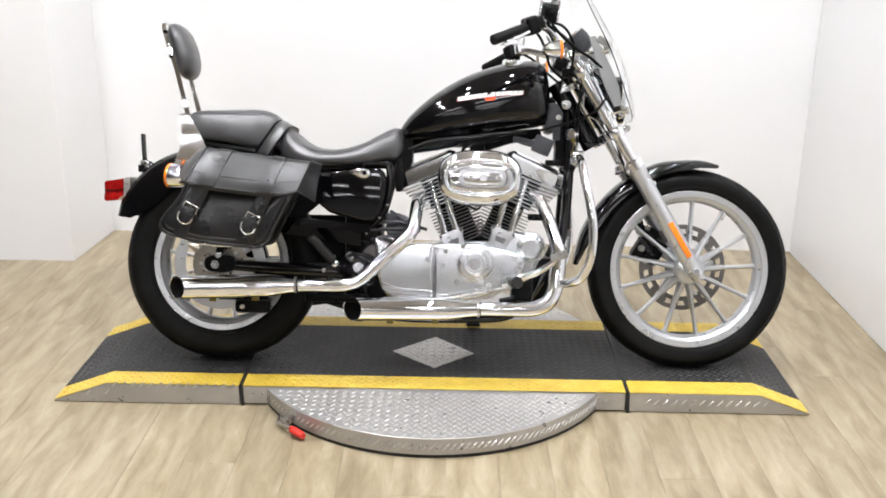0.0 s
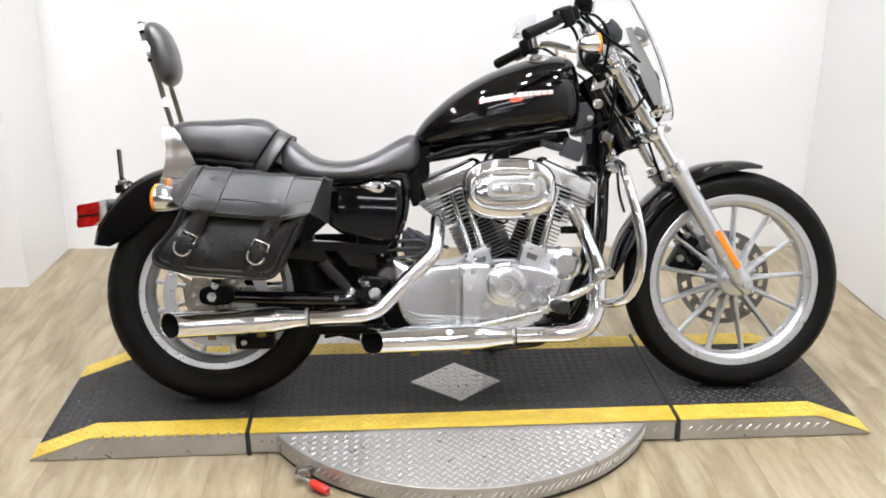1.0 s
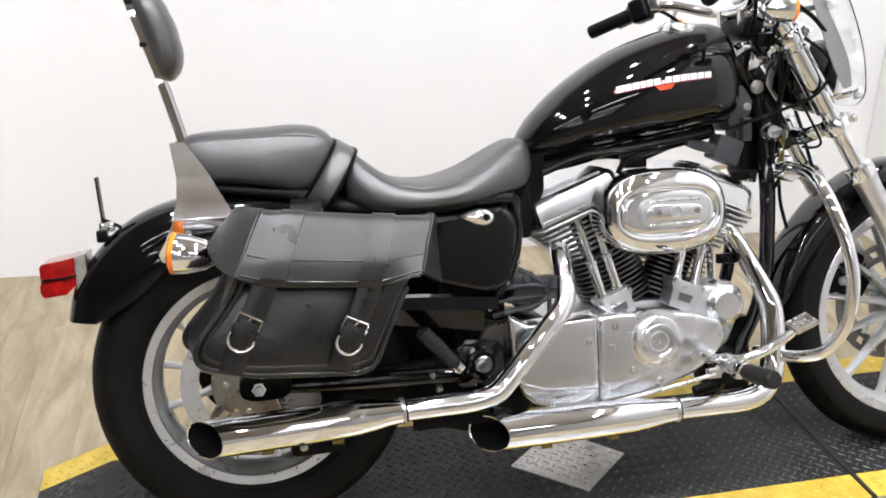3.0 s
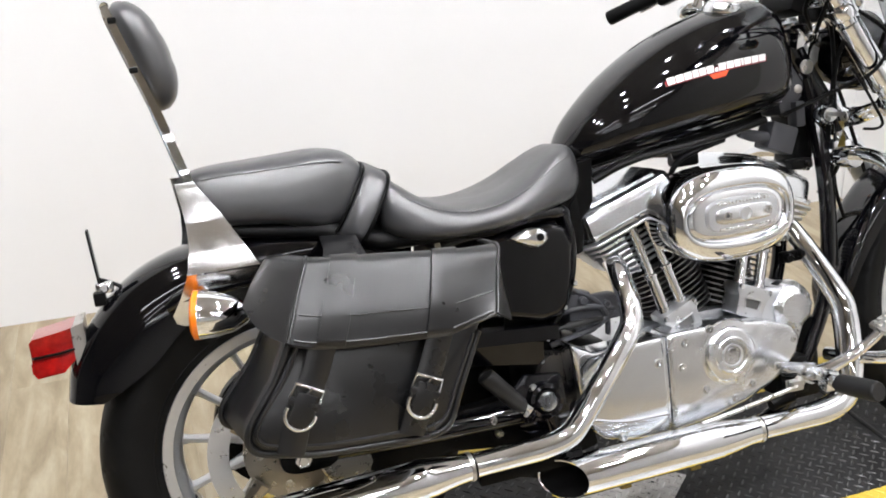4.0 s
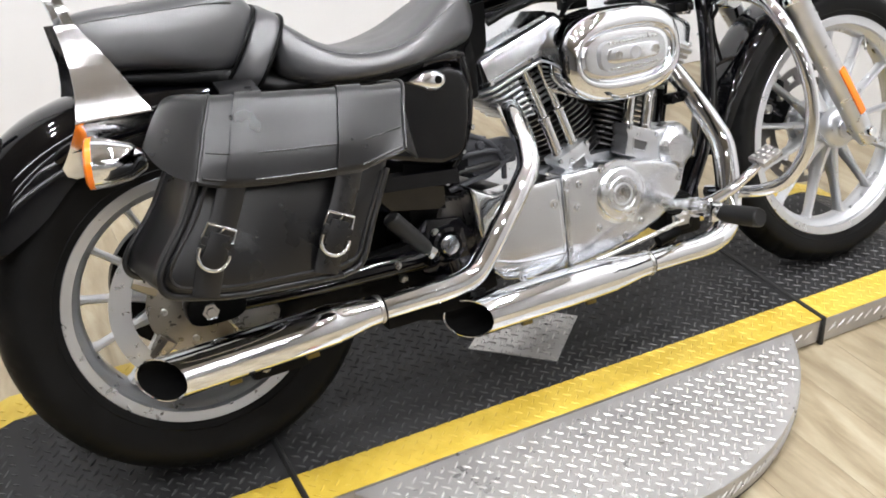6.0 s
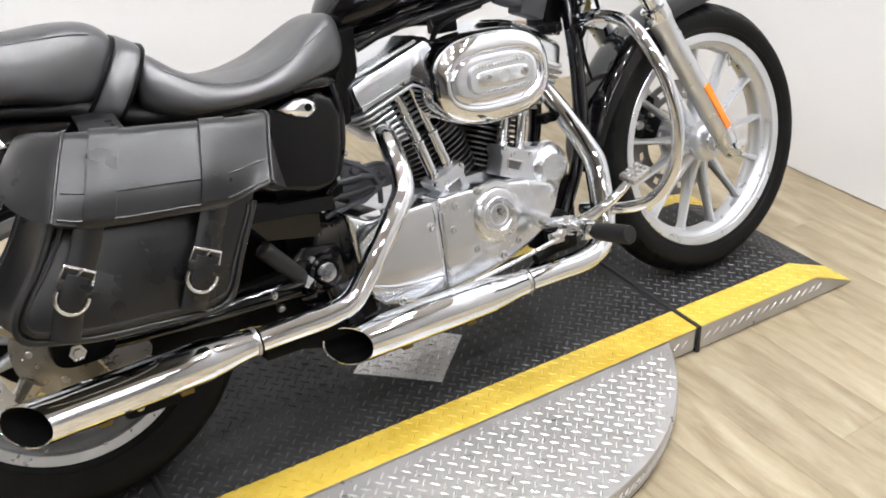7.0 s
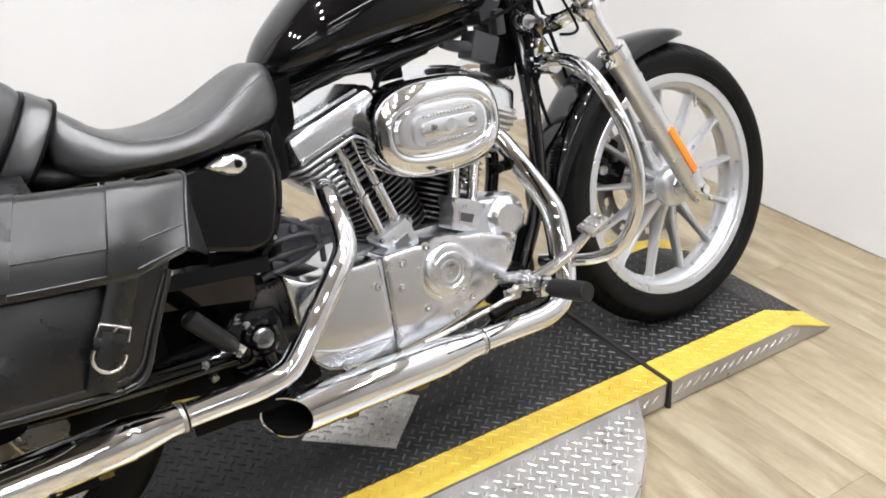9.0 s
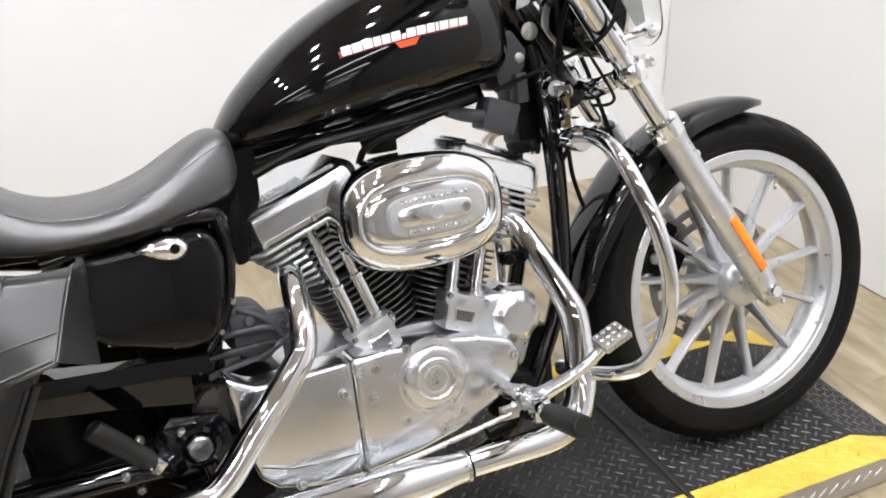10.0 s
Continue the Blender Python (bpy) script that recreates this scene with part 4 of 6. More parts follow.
part("crankcase", prism([(0.56, 0.22), (0.55, 0.33), (0.60, 0.385), (0.70, 0.395), (0.77, 0.405), (0.92, 0.405), (0.98, 0.395), (1.01, 0.34), (0.97, 0.265), (0.90, 0.215), (0.66, 0.19)], -0.058, 0.10, 0.012), CAST, bike, "cast aluminium crankcase")
PUSHRODS = {-1: ((-0.054, -0.034), (-0.016, 0.0)), 1: ((-0.012, -0.034), (0.034, 0.012))}
for sign in (-1, 1):
    m = cyl_frame(sign)
    barrel = part("cylinder", lathe([(0.050, 0.10), (0.050, 0.36)], (0, 0, 0), (0, 0, 1), 32), SATIN, bike, "finned engine cylinder")
    barrel.matrix_basis = m
    for k in range(12):
        d = 0.124 + k * 0.0112
        w = 0.146 + 0.016 * min(1, k / 7)
        part("fin", prism(oval(0, 0, w, 0.140, 3.0, 28), d, d + 0.0030, 0, axis="z"), FINS, barrel, smooth=30)
    # head: full fins under the rocker box, shorter ones below that leave room for the pushrods
    for k in range(8):
        d = 0.3510 - k * 0.0122
        o = sign
        hx = 0.134 - 0.0068 * k
        if k < 1:
            pts = [(o * hx, -0.050), (o * (hx - 0.022), -0.078), (-o * 0.06, -0.108), (-o * 0.105, -0.06), (-o * 0.105, 0.08), (o * hx, 0.08)]
        else:
            inner = 0.058
            pts = [(o * hx, -0.050), (o * (hx - 0.022), -0.076), (o * inner, -0.084), (o * (inner - 0.008), -0.062), (-o * 0.085, -0.062), (-o * 0.085, 0.075), (o * hx, 0.075)]
        part("head_fin", prism(pts, d, d + 0.0052, 0.0010, 1, axis="z"), CAST, barrel, smooth=30)
    part("head_core", prism(oval(0, 0, 0.135, 0.115, 4.0, 28), 0.262, 0.362, 0, axis="z"), SATIN, barrel, smooth=30)
    o = sign
    shape = ((0.3615, 0.136, 0.070, 0.066, 0.110), (0.3685, 0.136, 0.070, 0.066, 0.110), (0.3700, 0.133, 0.067, 0.064, 0.107), (0.3960, 0.130, 0.065, 0.0625, 0.105), (0.4040, 0.1285, 0.0635, 0.0615, 0.1035), (0.4095, 0.1255, 0.0605, 0.0595, 0.101), (0.4135, 0.121, 0.056, 0.0565, 0.097), (0.4160, 0.1155, 0.051, 0.053, 0.0925), (0.4165, 0.110, 0.046, 0.050, 0.088), (0.4215, 0.108, 0.044, 0.048, 0.086))
    rings = []
    for d, xo, yo, xi, yi in shape:
        rings.append([Vector((x, y, d)) for x, y in ((o * xo, -yo + 0.036), (o * (xo - 0.026), -yo), (-o * xi, -yi), (-o * (xi + 0.016), -yi + 0.02), (-o * (xi + 0.016), 0.085), (o * (xo - 0.02), 0.085), (o * xo, 0.06))])
    rocker = part("rocker_box", bevel(loft(rings), 0.0022, 2, 34), POLISHED, bike, "polished rocker box", smooth=28)
    rocker.matrix_basis = m
    # two rows of small ribs along the top edge
    e0, e1 = Vector((o * 0.088, -0.046, 0.4220)), Vector((-o * 0.05, -0.086, 0.4220))
    for row in (0.010, 0.028):
        for k in range(11):
            part("rib", box(e0.lerp(e1, 0.10 + 0.05 * k) + Vector((0, row, 0.001)), (0.0036, 0.011, 0.005), 0.001), POLISHED, rocker)
    for f in (0.0, 0.5, 1.0):
        p = Vector((o * 0.106, -0.070, 0.3650)).lerp(Vector((-o * 0.066, -0.110, 0.3650)), f)
        part("cover_bolt", knob(p, 0.0052, 0.005, (0, -1, 0)), CHROME, rocker)
    for x0, x1 in PUSHRODS[sign]:
        a, b = Vector((x0, -0.086, 0.170)), Vector((x1, -0.076, 0.352))
        at = lambda f: a.lerp(b, f)
        tubes_ = [tube([a, at(0.42)], 0.0112, 16, 1), tube([at(0.42), b], 0.0090, 16, 1), tube([at(0.40), at(0.41), at(0.44), at(0.45)], [0.0114, 0.0132, 0.0132, 0.0114], 16, 1), tube([at(0.0), at(0.05)], [0.0140, 0.0135], 16, 1)]
        rod = part("pushrod_tube", merge(*tubes_), CHROME, bike, "chrome pushrod tube")
        rod.matrix_basis = m
    x0 = sum(p[0] for p in PUSHRODS[sign]) / 2
    block = [(x0 - 0.040, 0.173), (x0 + 0.040, 0.173), (x0 + 0.041, 0.159), (x0 + 0.033, 0.149), (x0 + 0.030, 0.110), (x0 - 0.030, 0.110), (x0 - 0.033, 0.149), (x0 - 0.041, 0.159)]
    blk = part("tappet_block", prism(block, -0.112, -0.06, 0.0045, 2), CAST, bike, "cast tappet block")
    blk.matrix_basis = m
    part("block_slot", prism([(x0 - 0.018, 0.147), (x0 + 0.018, 0.147), (x0 + 0.014, 0.129), (x0 - 0.014, 0.129)], -0.1126, -0.106, 0.001, 1), FINS, blk)
    part("block_slot_rim", tube([(x0 - 0.019, -0.1125, 0.148), (x0 + 0.019, -0.1125, 0.148), (x0 + 0.015, -0.1125, 0.128), (x0 - 0.015, -0.1125, 0.128), (x0 - 0.019, -0.1125, 0.148)], 0.0018, 6, 1), CAST, blk)
    for dx in (-0.034, 0.034):
        part("block_bolt", knob((x0 + dx, -0.109, 0.167), 0.0055, 0.007, (0, -1, 0), 10), CHROME, blk)
part("spark_lead", tube([(0.842, -0.05, 0.66), (0.858, -0.085, 0.60), (0.862, -0.09, 0.54), (0.845, -0.08, 0.51), (0.815, -0.06, 0.52)], 0.0035, 8), SATIN, bike, "black spark plug lead")
part("intake_manifold", merge(tube([(0.80, -0.02, 0.60), (0.84, -0.05, 0.61), (0.88, -0.02, 0.60)], 0.024, 16), lathe([(0.0, -0.10), (0.032, -0.10), (0.036, -0.04), (0.03, 0.03), (0, 0.03)], (0.845, 0, 0.61), seg=24)), CAST, bike, "cast carburettor body")

# right side engine covers
cov = part("sprocket_cover", prism([(0.513, 0.418), (0.560, 0.392), (0.706, 0.397), (0.7065, 0.203), (0.62, 0.208), (0.565, 0.222), (0.54, 0.245), (0.527, 0.29)], -0.143, -0.075, 0.012, 4), POLISHED, bike, "polished aluminium sprocket cover")
gear = part("gear_cover", prism([(0.7075, 0.398), (0.765, 0.400), (0.80, 0.398), (0.87, 0.394), (0.93, 0.385), (0.985, 0.365), (1.003, 0.338), (0.992, 0.307), (0.965, 0.279), (0.93, 0.256), (0.87, 0.232), (0.80, 0.216), (0.7078, 0.206)], -0.146, -0.075, 0.012, 4), BRUSHED, bike, "polished aluminium gear cover")
tc = Vector((0.839, -0.145, 0.335))
timer = part("timer_cover", lathe([(0, -0.011), (0.03, -0.011), (0.032, -0.013), (0.035, -0.013), (0.037, -0.011), (0.049, -0.0105), (0.053, -0.008), (0.056, -0.002), (0.066, 0.0), (0.069, 0.004), (0, 0.006)], tc, (0, 1, 0), 56), BRUSHED, gear, "round polished timer cover")
part("dial_recess", lathe([(0.0195, -0.0108), (0.0195, -0.0128), (0.0225, -0.0128), (0.0225, -0.0108)], tc, (0, 1, 0), 40), CAST, timer)


def lettering(text, size, m, material, parent, name, depth=0.0008):
    cu = bpy.data.curves.new(name, "FONT")
    cu.body, cu.size, cu.extrude, cu.align_x, cu.align_y = text, size, depth, "CENTER", "CENTER"
    cu.offset = size * 0.035
    tmp = bpy.data.objects.new(name, cu)
    scene.collection.objects.link(tmp)
    dg = bpy.context.evaluated_depsgraph_get()
    me = bpy.data.meshes.new_from_object(tmp.evaluated_get(dg))
    scene.collection.objects.unlink(tmp)
    bpy.data.objects.remove(tmp)
    me.materials.clear()
    me.materials.append(material)
    ob = new(name, me)
    ob.parent = parent
    ob.matrix_basis = m
    return ob


lettering("5", 0.034, Matrix.Translation(tc + Vector((0, -0.0122, 0))) @ Matrix.Rotation(radians(90), 4, "X"), STAINLESS, timer, "raised_numeral", 0.0016)
for x, z in ((0.687, 0.347), (0.745, 0.375), (0.783, 0.277), (0.735, 0.33), (0.945, 0.291), (0.885, 0.268), (0.60, 0.222), (0.985, 0.338), (0.80, 0.392), (0.845, 0.247)):
    part("screw_seat", lathe([(0.0086, 0.004), (0.0086, -0.0008), (0.0066, -0.0008), (0.0066, 0.004)], (x, -0.146, z), (0, 1, 0), 20, close=True), STEEL, gear)
    part("cover_screw", lathe([(0.0064, 0.004), (0.0064, -0.0030), (0.0056, -0.0040), (0.0034, -0.0040), (0.0030, -0.001), (0, -0.001)], (x, -0.146, z), (0, 1, 0), 18), CHROME, gear, "small chrome socket screw")
part("seam_lip", box((0.7005, -0.120, 0.302), (0.011, 0.0440, 0.184), 0.0015), POLISHED, cov)
part("seam_lip", box((0.7138, -0.120, 0.303), (0.0115, 0.0465, 0.184), 0.0015), BRUSHED, gear)
part("cover_rib", tube([(0.545, -0.142, 0.268), (0.60, -0.1435, 0.252), (0.70, -0.1435, 0.246)], 0.003, 8), POLISHED, cov)
# round cap and lower nose of the gear case
part("gear_case_nose", prism([(0.90, 0.33), (0.93, 0.42), (0.97, 0.435), (1.04, 0.43), (1.06, 0.37), (1.03, 0.30), (0.98, 0.27)], -0.10, 0.03, 0.016, 3), CAST, bike, "cast gear case nose")
cap = part("round_case_cap", lathe([(0, -0.026), (0.030, -0.026), (0.031, -0.0255), (0.046, -0.016), (0.047, -0.014), (0.047, -0.001), (0.053, -0.0005), (0.054, 0.02), (0, 0.02)], (1.019, -0.088, 0.387), (0, 1, 0), 11), BRUSHED, bike, "polished faceted case cap", smooth=10)
for a in (0.6, 2.7, 4.8):
    part("cover_screw", knob((1.019 + 0.036 * math.cos(a), -0.109, 0.387 + 0.036 * math.sin(a)), 0.006, 0.005, (0, -1, 0)), CHROME, cap)

# air cleaner
AC = (0.850, 0.611)
rings = []
for y, w, h in ((-0.075, 0.236, 0.146), (-0.085, 0.254, 0.164), (-0.10, 0.266, 0.176), (-0.160, 0.268, 0.178), (-0.172, 0.266, 0.176), (-0.180, 0.261, 0.171), (-0.185, 0.254, 0.163), (-0.190, 0.244, 0.148), (-0.194, 0.234, 0.130), (-0.1955, 0.226, 0.116), (-0.1955, 0.220, 0.107), (-0.193, 0.216, 0.101), (-0.187, 0.213, 0.098), (-0.185, 0.205, 0.090)):
    rings.append([Vector((x, y, z)) for x, z in oval(*AC, w, h, 2.6, 72)])
air = part("air_cleaner", loft(rings), CHROME, bike, "oval chrome air cleaner cover", smooth=60)
rings = []
for y, w, h in ((-0.184, 0.203, 0.088), (-0.187, 0.202, 0.087), (-0.1895, 0.190, 0.078), (-0.190, 0.170, 0.066)):
    rings.append([Vector((x, y, z)) for x, z in oval(AC[0], AC[1], w, h, 2.9, 64)])
ins = part("cover_insert", loft(rings), CHROME, air, "polished oval insert")
rings = []
for y, gw in ((-0.188, 0.0), (-0.195, -0.001), (-0.1975, -0.004), (-0.198, -0.010)):
    rings.append([Vector((x, y, z)) for x, z in oval(AC[0] + 0.008, AC[1] + 0.001, 0.150 + gw, 0.064 + gw, 3.4, 48)])
plate = part("insert_plate", loft(rings), CAST, ins, "bright satin insert plate")
rings = []
for y, gw in ((-0.196, 0.0), (-0.1995, -0.001), (-0.2005, -0.004)):
    rings.append([Vector((x, y, z)) for x, z in oval(AC[0] + 0.008, AC[1] + 0.001, 0.122 + gw, 0.032 + gw, 4.0, 40)])
part("insert_bar", loft(rings), POLISHED, ins)
part("medallion", lathe([(0.0, -0.0015), (0.008, -0.0015), (0.0085, -0.003), (0.0115, -0.003), (0.0125, 0.0), (0, 0.002)], (AC[0] + 0.010, -0.2005, AC[1] + 0.001), (0, 1, 0), 28), CAST, ins)
for k in (-0.028, 0.058):
    part("insert_screw", lathe([(0.0075, 0.002), (0.0075, -0.0025), (0.0045, -0.0025), (0.0045, 0.0), (0, 0.0)], (AC[0] + k, -0.2005, AC[1] + 0.001), (0, 1, 0), 18), STEEL, ins)
for row in (-0.0225, 0.0245):
    for k in range(15):
        part("insert_bead", knob((AC[0] - 0.044 + 0.0075 * k, -0.1978, AC[1] + row), 0.0026, 0.002, (0, -1, 0), 8), CHROME, ins)

# exhaust
p1 = [(0.662, -0.04, 0.545), (0.650, -0.085, 0.525), (0.644, -0.13, 0.475), (0.634, -0.15, 0.435), (0.60, -0.168, 0.40), (0.54, -0.19, 0.345), (0.485, -0.205, 0.292), (0.455, -0.21, 0.274), (0.41, -0.212, 0.267), (0.34, -0.212, 0.266), (0.275, -0.212, 0.265)]
part("rear_exhaust_pipe", tube(p1, 0.0215, 24, 5), CHROME, bike, "chrome exhaust header pipe")


def silencer(tip, root, r0, name):
    a, b = Vector(root), Vector(tip)
    d = (b - a).normalized()
    L = (b - a).length
    body = [a + d * L * f for f in (0.0, 0.02, 0.07, 0.19, 0.225, 0.235, 0.5, 1.0)]
    radii = [0.0240, 0.0250, 0.0262, 0.0335, 0.0350, 0.0362, 0.0370, 0.0375]
    seg = 36
    right = Vector((0, -1, 0))
    right = (right - d * right.dot(d)).normalized()
    upv = right.cross(d)
    rings = []
    for p, r in zip(body, radii):
        rings.append([p + (right * math.cos(t) + upv * math.sin(t)) * r for t in (2 * math.pi * k / seg for k in range(seg))])
    # slanted open end with a dark inner wall
    turn = [2 * math.pi * k / seg for k in range(seg)]

    def cut(r, t, back=0.0):
        return body[-1] + (right * math.cos(t) + upv * math.sin(t)) * r - d * (0.034 * math.cos(t) + back) + d * 0.012

    rings[-1] = [cut(0.0375, t) for t in turn]
    rings.append([cut(0.0352, t) for t in turn])
    rings.append([cut(0.0350, t, 0.004) for t in turn])
    s = part(name, loft(rings, caps=False), CHROME, bike, "slash-cut chrome silencer")
    hollow = [[cut(0.0349, t, 0.003) for t in turn]] + [[body[-1] - d * q + (right * math.cos(t) + upv * math.sin(t)) * 0.0345 for t in turn] for q in (0.06, 0.2)]
    inner = loft(hollow, caps=False)
    inner.faces.new([v for v in inner.verts][-seg:])
    part("inner_wall", inner, SOOT_SHADE, s, "sooty black inside of the silencer")
    part("joint_gap", tube([a + d * -0.0075, a + d * -0.0045], [0.0232, 0.0232], 28, 1), SOOT_SHADE, s, "dark joint line")
    part("collar", tube([a + d * -0.004, a + d * -0.003, a + d * 0.003, a + d * 0.004], [0.0225, 0.0258, 0.0258, 0.0240], 28, 1), STEEL, s)
    for f in (0.35, 0.72):
        p = a + d * L * f
        part("mount_tab", box(p + Vector((0, 0.004, -0.042)), (0.022, 0.012, 0.01), 0.002), BRASS, s)
    return s


silencer((-0.091, -0.210, 0.251), (0.275, -0.212, 0.265), 0.03, "rear_silencer")
p2 = [(1.02, -0.045, 0.565), (1.046, -0.062, 0.548), (1.062, -0.079, 0.517), (1.080, -0.108, 0.466), (1.096, -0.130, 0.42), (1.105, -0.143, 0.385), (1.105, -0.151, 0.345), (1.101, -0.159, 0.305), (1.092, -0.170, 0.256), (1.067, -0.184, 0.216), (1.015, -0.195, 0.199), (0.93, -0.20, 0.198), (0.85, -0.20, 0.197)]
header = part("front_exhaust_pipe", tube(p2, [0.0205, 0.0205, 0.021, 0.0215, 0.0225, 0.0245, 0.0255, 0.0258, 0.0258, 0.0255, 0.0245, 0.0225, 0.0215], 24, 5), CHROME, bike, "chrome exhaust header pipe")
# the slot is a thin black bead; the shade inside it is painted
part("shield_slot", tube([(1.064, -0.113, 0.496), (1.067, -0.1195, 0.4865), (1.0738, -0.1325, 0.459), (1.0775, -0.141, 0.444), (1.083, -0.151, 0.418), (1.087, -0.1565, 0.402)], [0.0010, 0.0024, 0.0026, 0.0026, 0.0024, 0.0010], 8, 3), SOOT_SHADE, header, "heat shield slot with its shade drawn in black")
silencer((0.463, -0.190, 0.190), (0.852, -0.20, 0.197), 0.03, "front_silencer")
part("cable_bracket", merge(box((1.035, -0.085, 0.487), (0.05, 0.018, 0.022), 0.005), knob((1.02, -0.094, 0.487), 0.010, 0.012, (0, -1, 0), 12), knob((1.05, -0.094, 0.492), 0.008, 0.012, (0, -1, 0), 12)), SATIN, bike, "black cable bracket")
part("exhaust_hanger", merge(tube([(0.52, -0.13, 0.20), (0.50, -0.16, 0.215), (0.46, -0.18, 0.235)], 0.009, 8, 3), box((0.40, -0.175, 0.222), (0.20, 0.012, 0.025), 0.004)), SATIN, bike, "black exhaust hanger")
part("exhaust_bracket", prism([(0.315, 0.19), (0.318, 0.216), (0.363, 0.222), (0.42, 0.218), (0.455, 0.204), (0.475, 0.182), (0.482, 0.142), (0.450, 0.142), (0.442, 0.165), (0.42, 0.18), (0.36, 0.197)], -0.135, -0.105, 0.006, 3), SATIN, bike, "black curved exhaust bracket")
part("exhaust_hanger", box((0.10, -0.165, 0.222), (0.16, 0.012, 0.025), 0.004), SATIN, bike, "black exhaust hanger")

# frame
tubes = [
    [(1.135, -0.03, 0.83), (1.14, -0.055, 0.72), (1.137, -0.075, 0.60), (1.129, -0.080, 0.46), (1.108, -0.083, 0.375), (1.072, -0.086, 0.305), (1.03, -0.088, 0.235), (0.97, -0.09, 0.175), (0.88, -0.095, 0.155), (0.60, -0.10, 0.155), (0.50, -0.105, 0.19), (0.47, -0.105, 0.30)],
    [(0.50, -0.06, 0.30), (0.51, -0.06, 0.42), (0.545, -0.06, 0.55), (0.56, -0.06, 0.63), (0.52, -0.085, 0.655), (0.30, -0.098, 0.63)],
]
for path in tubes:
    part("frame_tube", tube(path, 0.0155, 14, 5), GLOSS, bike, "gloss black frame tube")
    part("frame_tube", tube(mirrored(path), 0.0155, 14, 5), GLOSS, bike, "gloss black frame tube")
part("frame_backbone", tube([(1.10, 0, 0.86), (0.95, 0, 0.80), (0.75, 0, 0.735), (0.56, 0, 0.70), (0.40, 0, 0.65)], [0.03, 0.026, 0.024, 0.022, 0.02], 16, 5), GLOSS, bike, "gloss black frame backbone")
part("head_gusset", prism([(1.060, 0.795), (1.066, 0.858), (1.100, 0.862), (1.124, 0.826), (1.118, 0.800), (1.085, 0.76), (1.065, 0.765)], -0.045, 0.045, 0.008, 2), PLASTIC, bike, "dark plastic head cover")
for x, z, r in ((1.107, 0.814, 0.009), (1.131, 0.856, 0.015)):
    part("gusset_bolt", knob((x, -0.045, z), r, 0.004, (0, -1, 0), 20), STEEL, bike)
part("head_bracket", merge(prism([(1.108, 0.892), (1.118, 0.932), (1.166, 0.938), (1.162, 0.908)], -0.048, -0.036, 0.003, 2), knob((1.150, -0.048, 0.924), 0.007, 0.005, (0, -1, 0), 12)), STAINLESS, bike, "bright metal head bracket")
part("upper_clamp_cover", merge(box((1.108, -0.02, 0.982), (0.045, 0.11, 0.042), 0.010, Matrix.Rotation(0.4, 4, "Y")), box((1.13, -0.07, 0.955), (0.04, 0.035, 0.03), 0.007)), SATIN, bike, "black indicator housing")
for x, z, y in ((0.381, 0.348, -0.112), (0.442, 0.343, -0.113), (0.371, 0.269, -0.100), (0.352, 0.306, -0.127)):
    part("frame_bolt", knob((x, y, z), 0.008, 0.010, (0, -1, 0), 12), STEEL, bike)
part("swingarm", merge(tube([(0.425, -0.105, 0.298), (0.40, -0.112, 0.300), (0.20, -0.125, 0.31), (0.06, -0.128, 0.318)], [0.022, 0.021, 0.02, 0.018], 12, 4), tube([(0.47, 0.108, 0.302), (0.40, 0.118, 0.302), (0.20, 0.125, 0.31), (-0.02, 0.128, 0.318)], [0.022, 0.021, 0.02, 0.018], 12, 4), tube([(0.43, -0.11, 0.302), (0.43, 0.11, 0.302)], 0.024, 14, 1)), GLOSS, bike, "gloss black swingarm")
part("swingarm_web", prism([(0.075, 0.305), (0.10, 0.262), (0.15, 0.246), (0.25, 0.252), (0.285, 0.275), (0.285, 0.305)], -0.118, -0.100, 0.005, 2), SATIN, bike, "black swingarm web")
part("axle_adjuster", prism(oval(0.018, 0.323, 0.10, 0.056, 3.0, 32), -0.148, -0.112, 0.004, 2), SATIN, bike, "black axle block")
part("rear_axle_nut", merge(lathe([(0, -0.162), (0.008, -0.162), (0.009, -0.158), (0.014, -0.158), (0.016, -0.155), (0.016, -0.148), (0.021, -0.147), (0.021, -0.144), (0, -0.144)], (0.005, 0, 0.321), seg=6)), CHROME, bike, "chrome axle nut")
part("shock_bolt", lathe([(0, -0.156), (0.010, -0.155), (0.013, -0.15), (0.013, -0.14), (0, -0.14)], (0.014, 0, 0.352), seg=20), CHROME, bike)
part("pivot_cap", lathe([(0, -0.134), (0.016, -0.1335), (0.0195, -0.130), (0.0205, -0.126), (0.0205, -0.10), (0, -0.10)], (0.463, 0, 0.317), seg=32), BRUSHED, bike, "bright metal pivot cap")
part("pivot_ring", lathe([(0.0225, -0.10), (0.0225, -0.124), (0.026, -0.128), (0.033, -0.126), (0.036, -0.118), (0.036, -0.10)], (0.463, 0, 0.317), seg=36), GLOSS, bike, "gloss black pivot ring")
part("pivot_plate", prism([(0.41, 0.27), (0.40, 0.34), (0.43, 0.37), (0.50, 0.36), (0.53, 0.31), (0.51, 0.25), (0.45, 0.235)], -0.112, -0.095, 0.006, 2), GLOSS, bike, "gloss black frame plate")
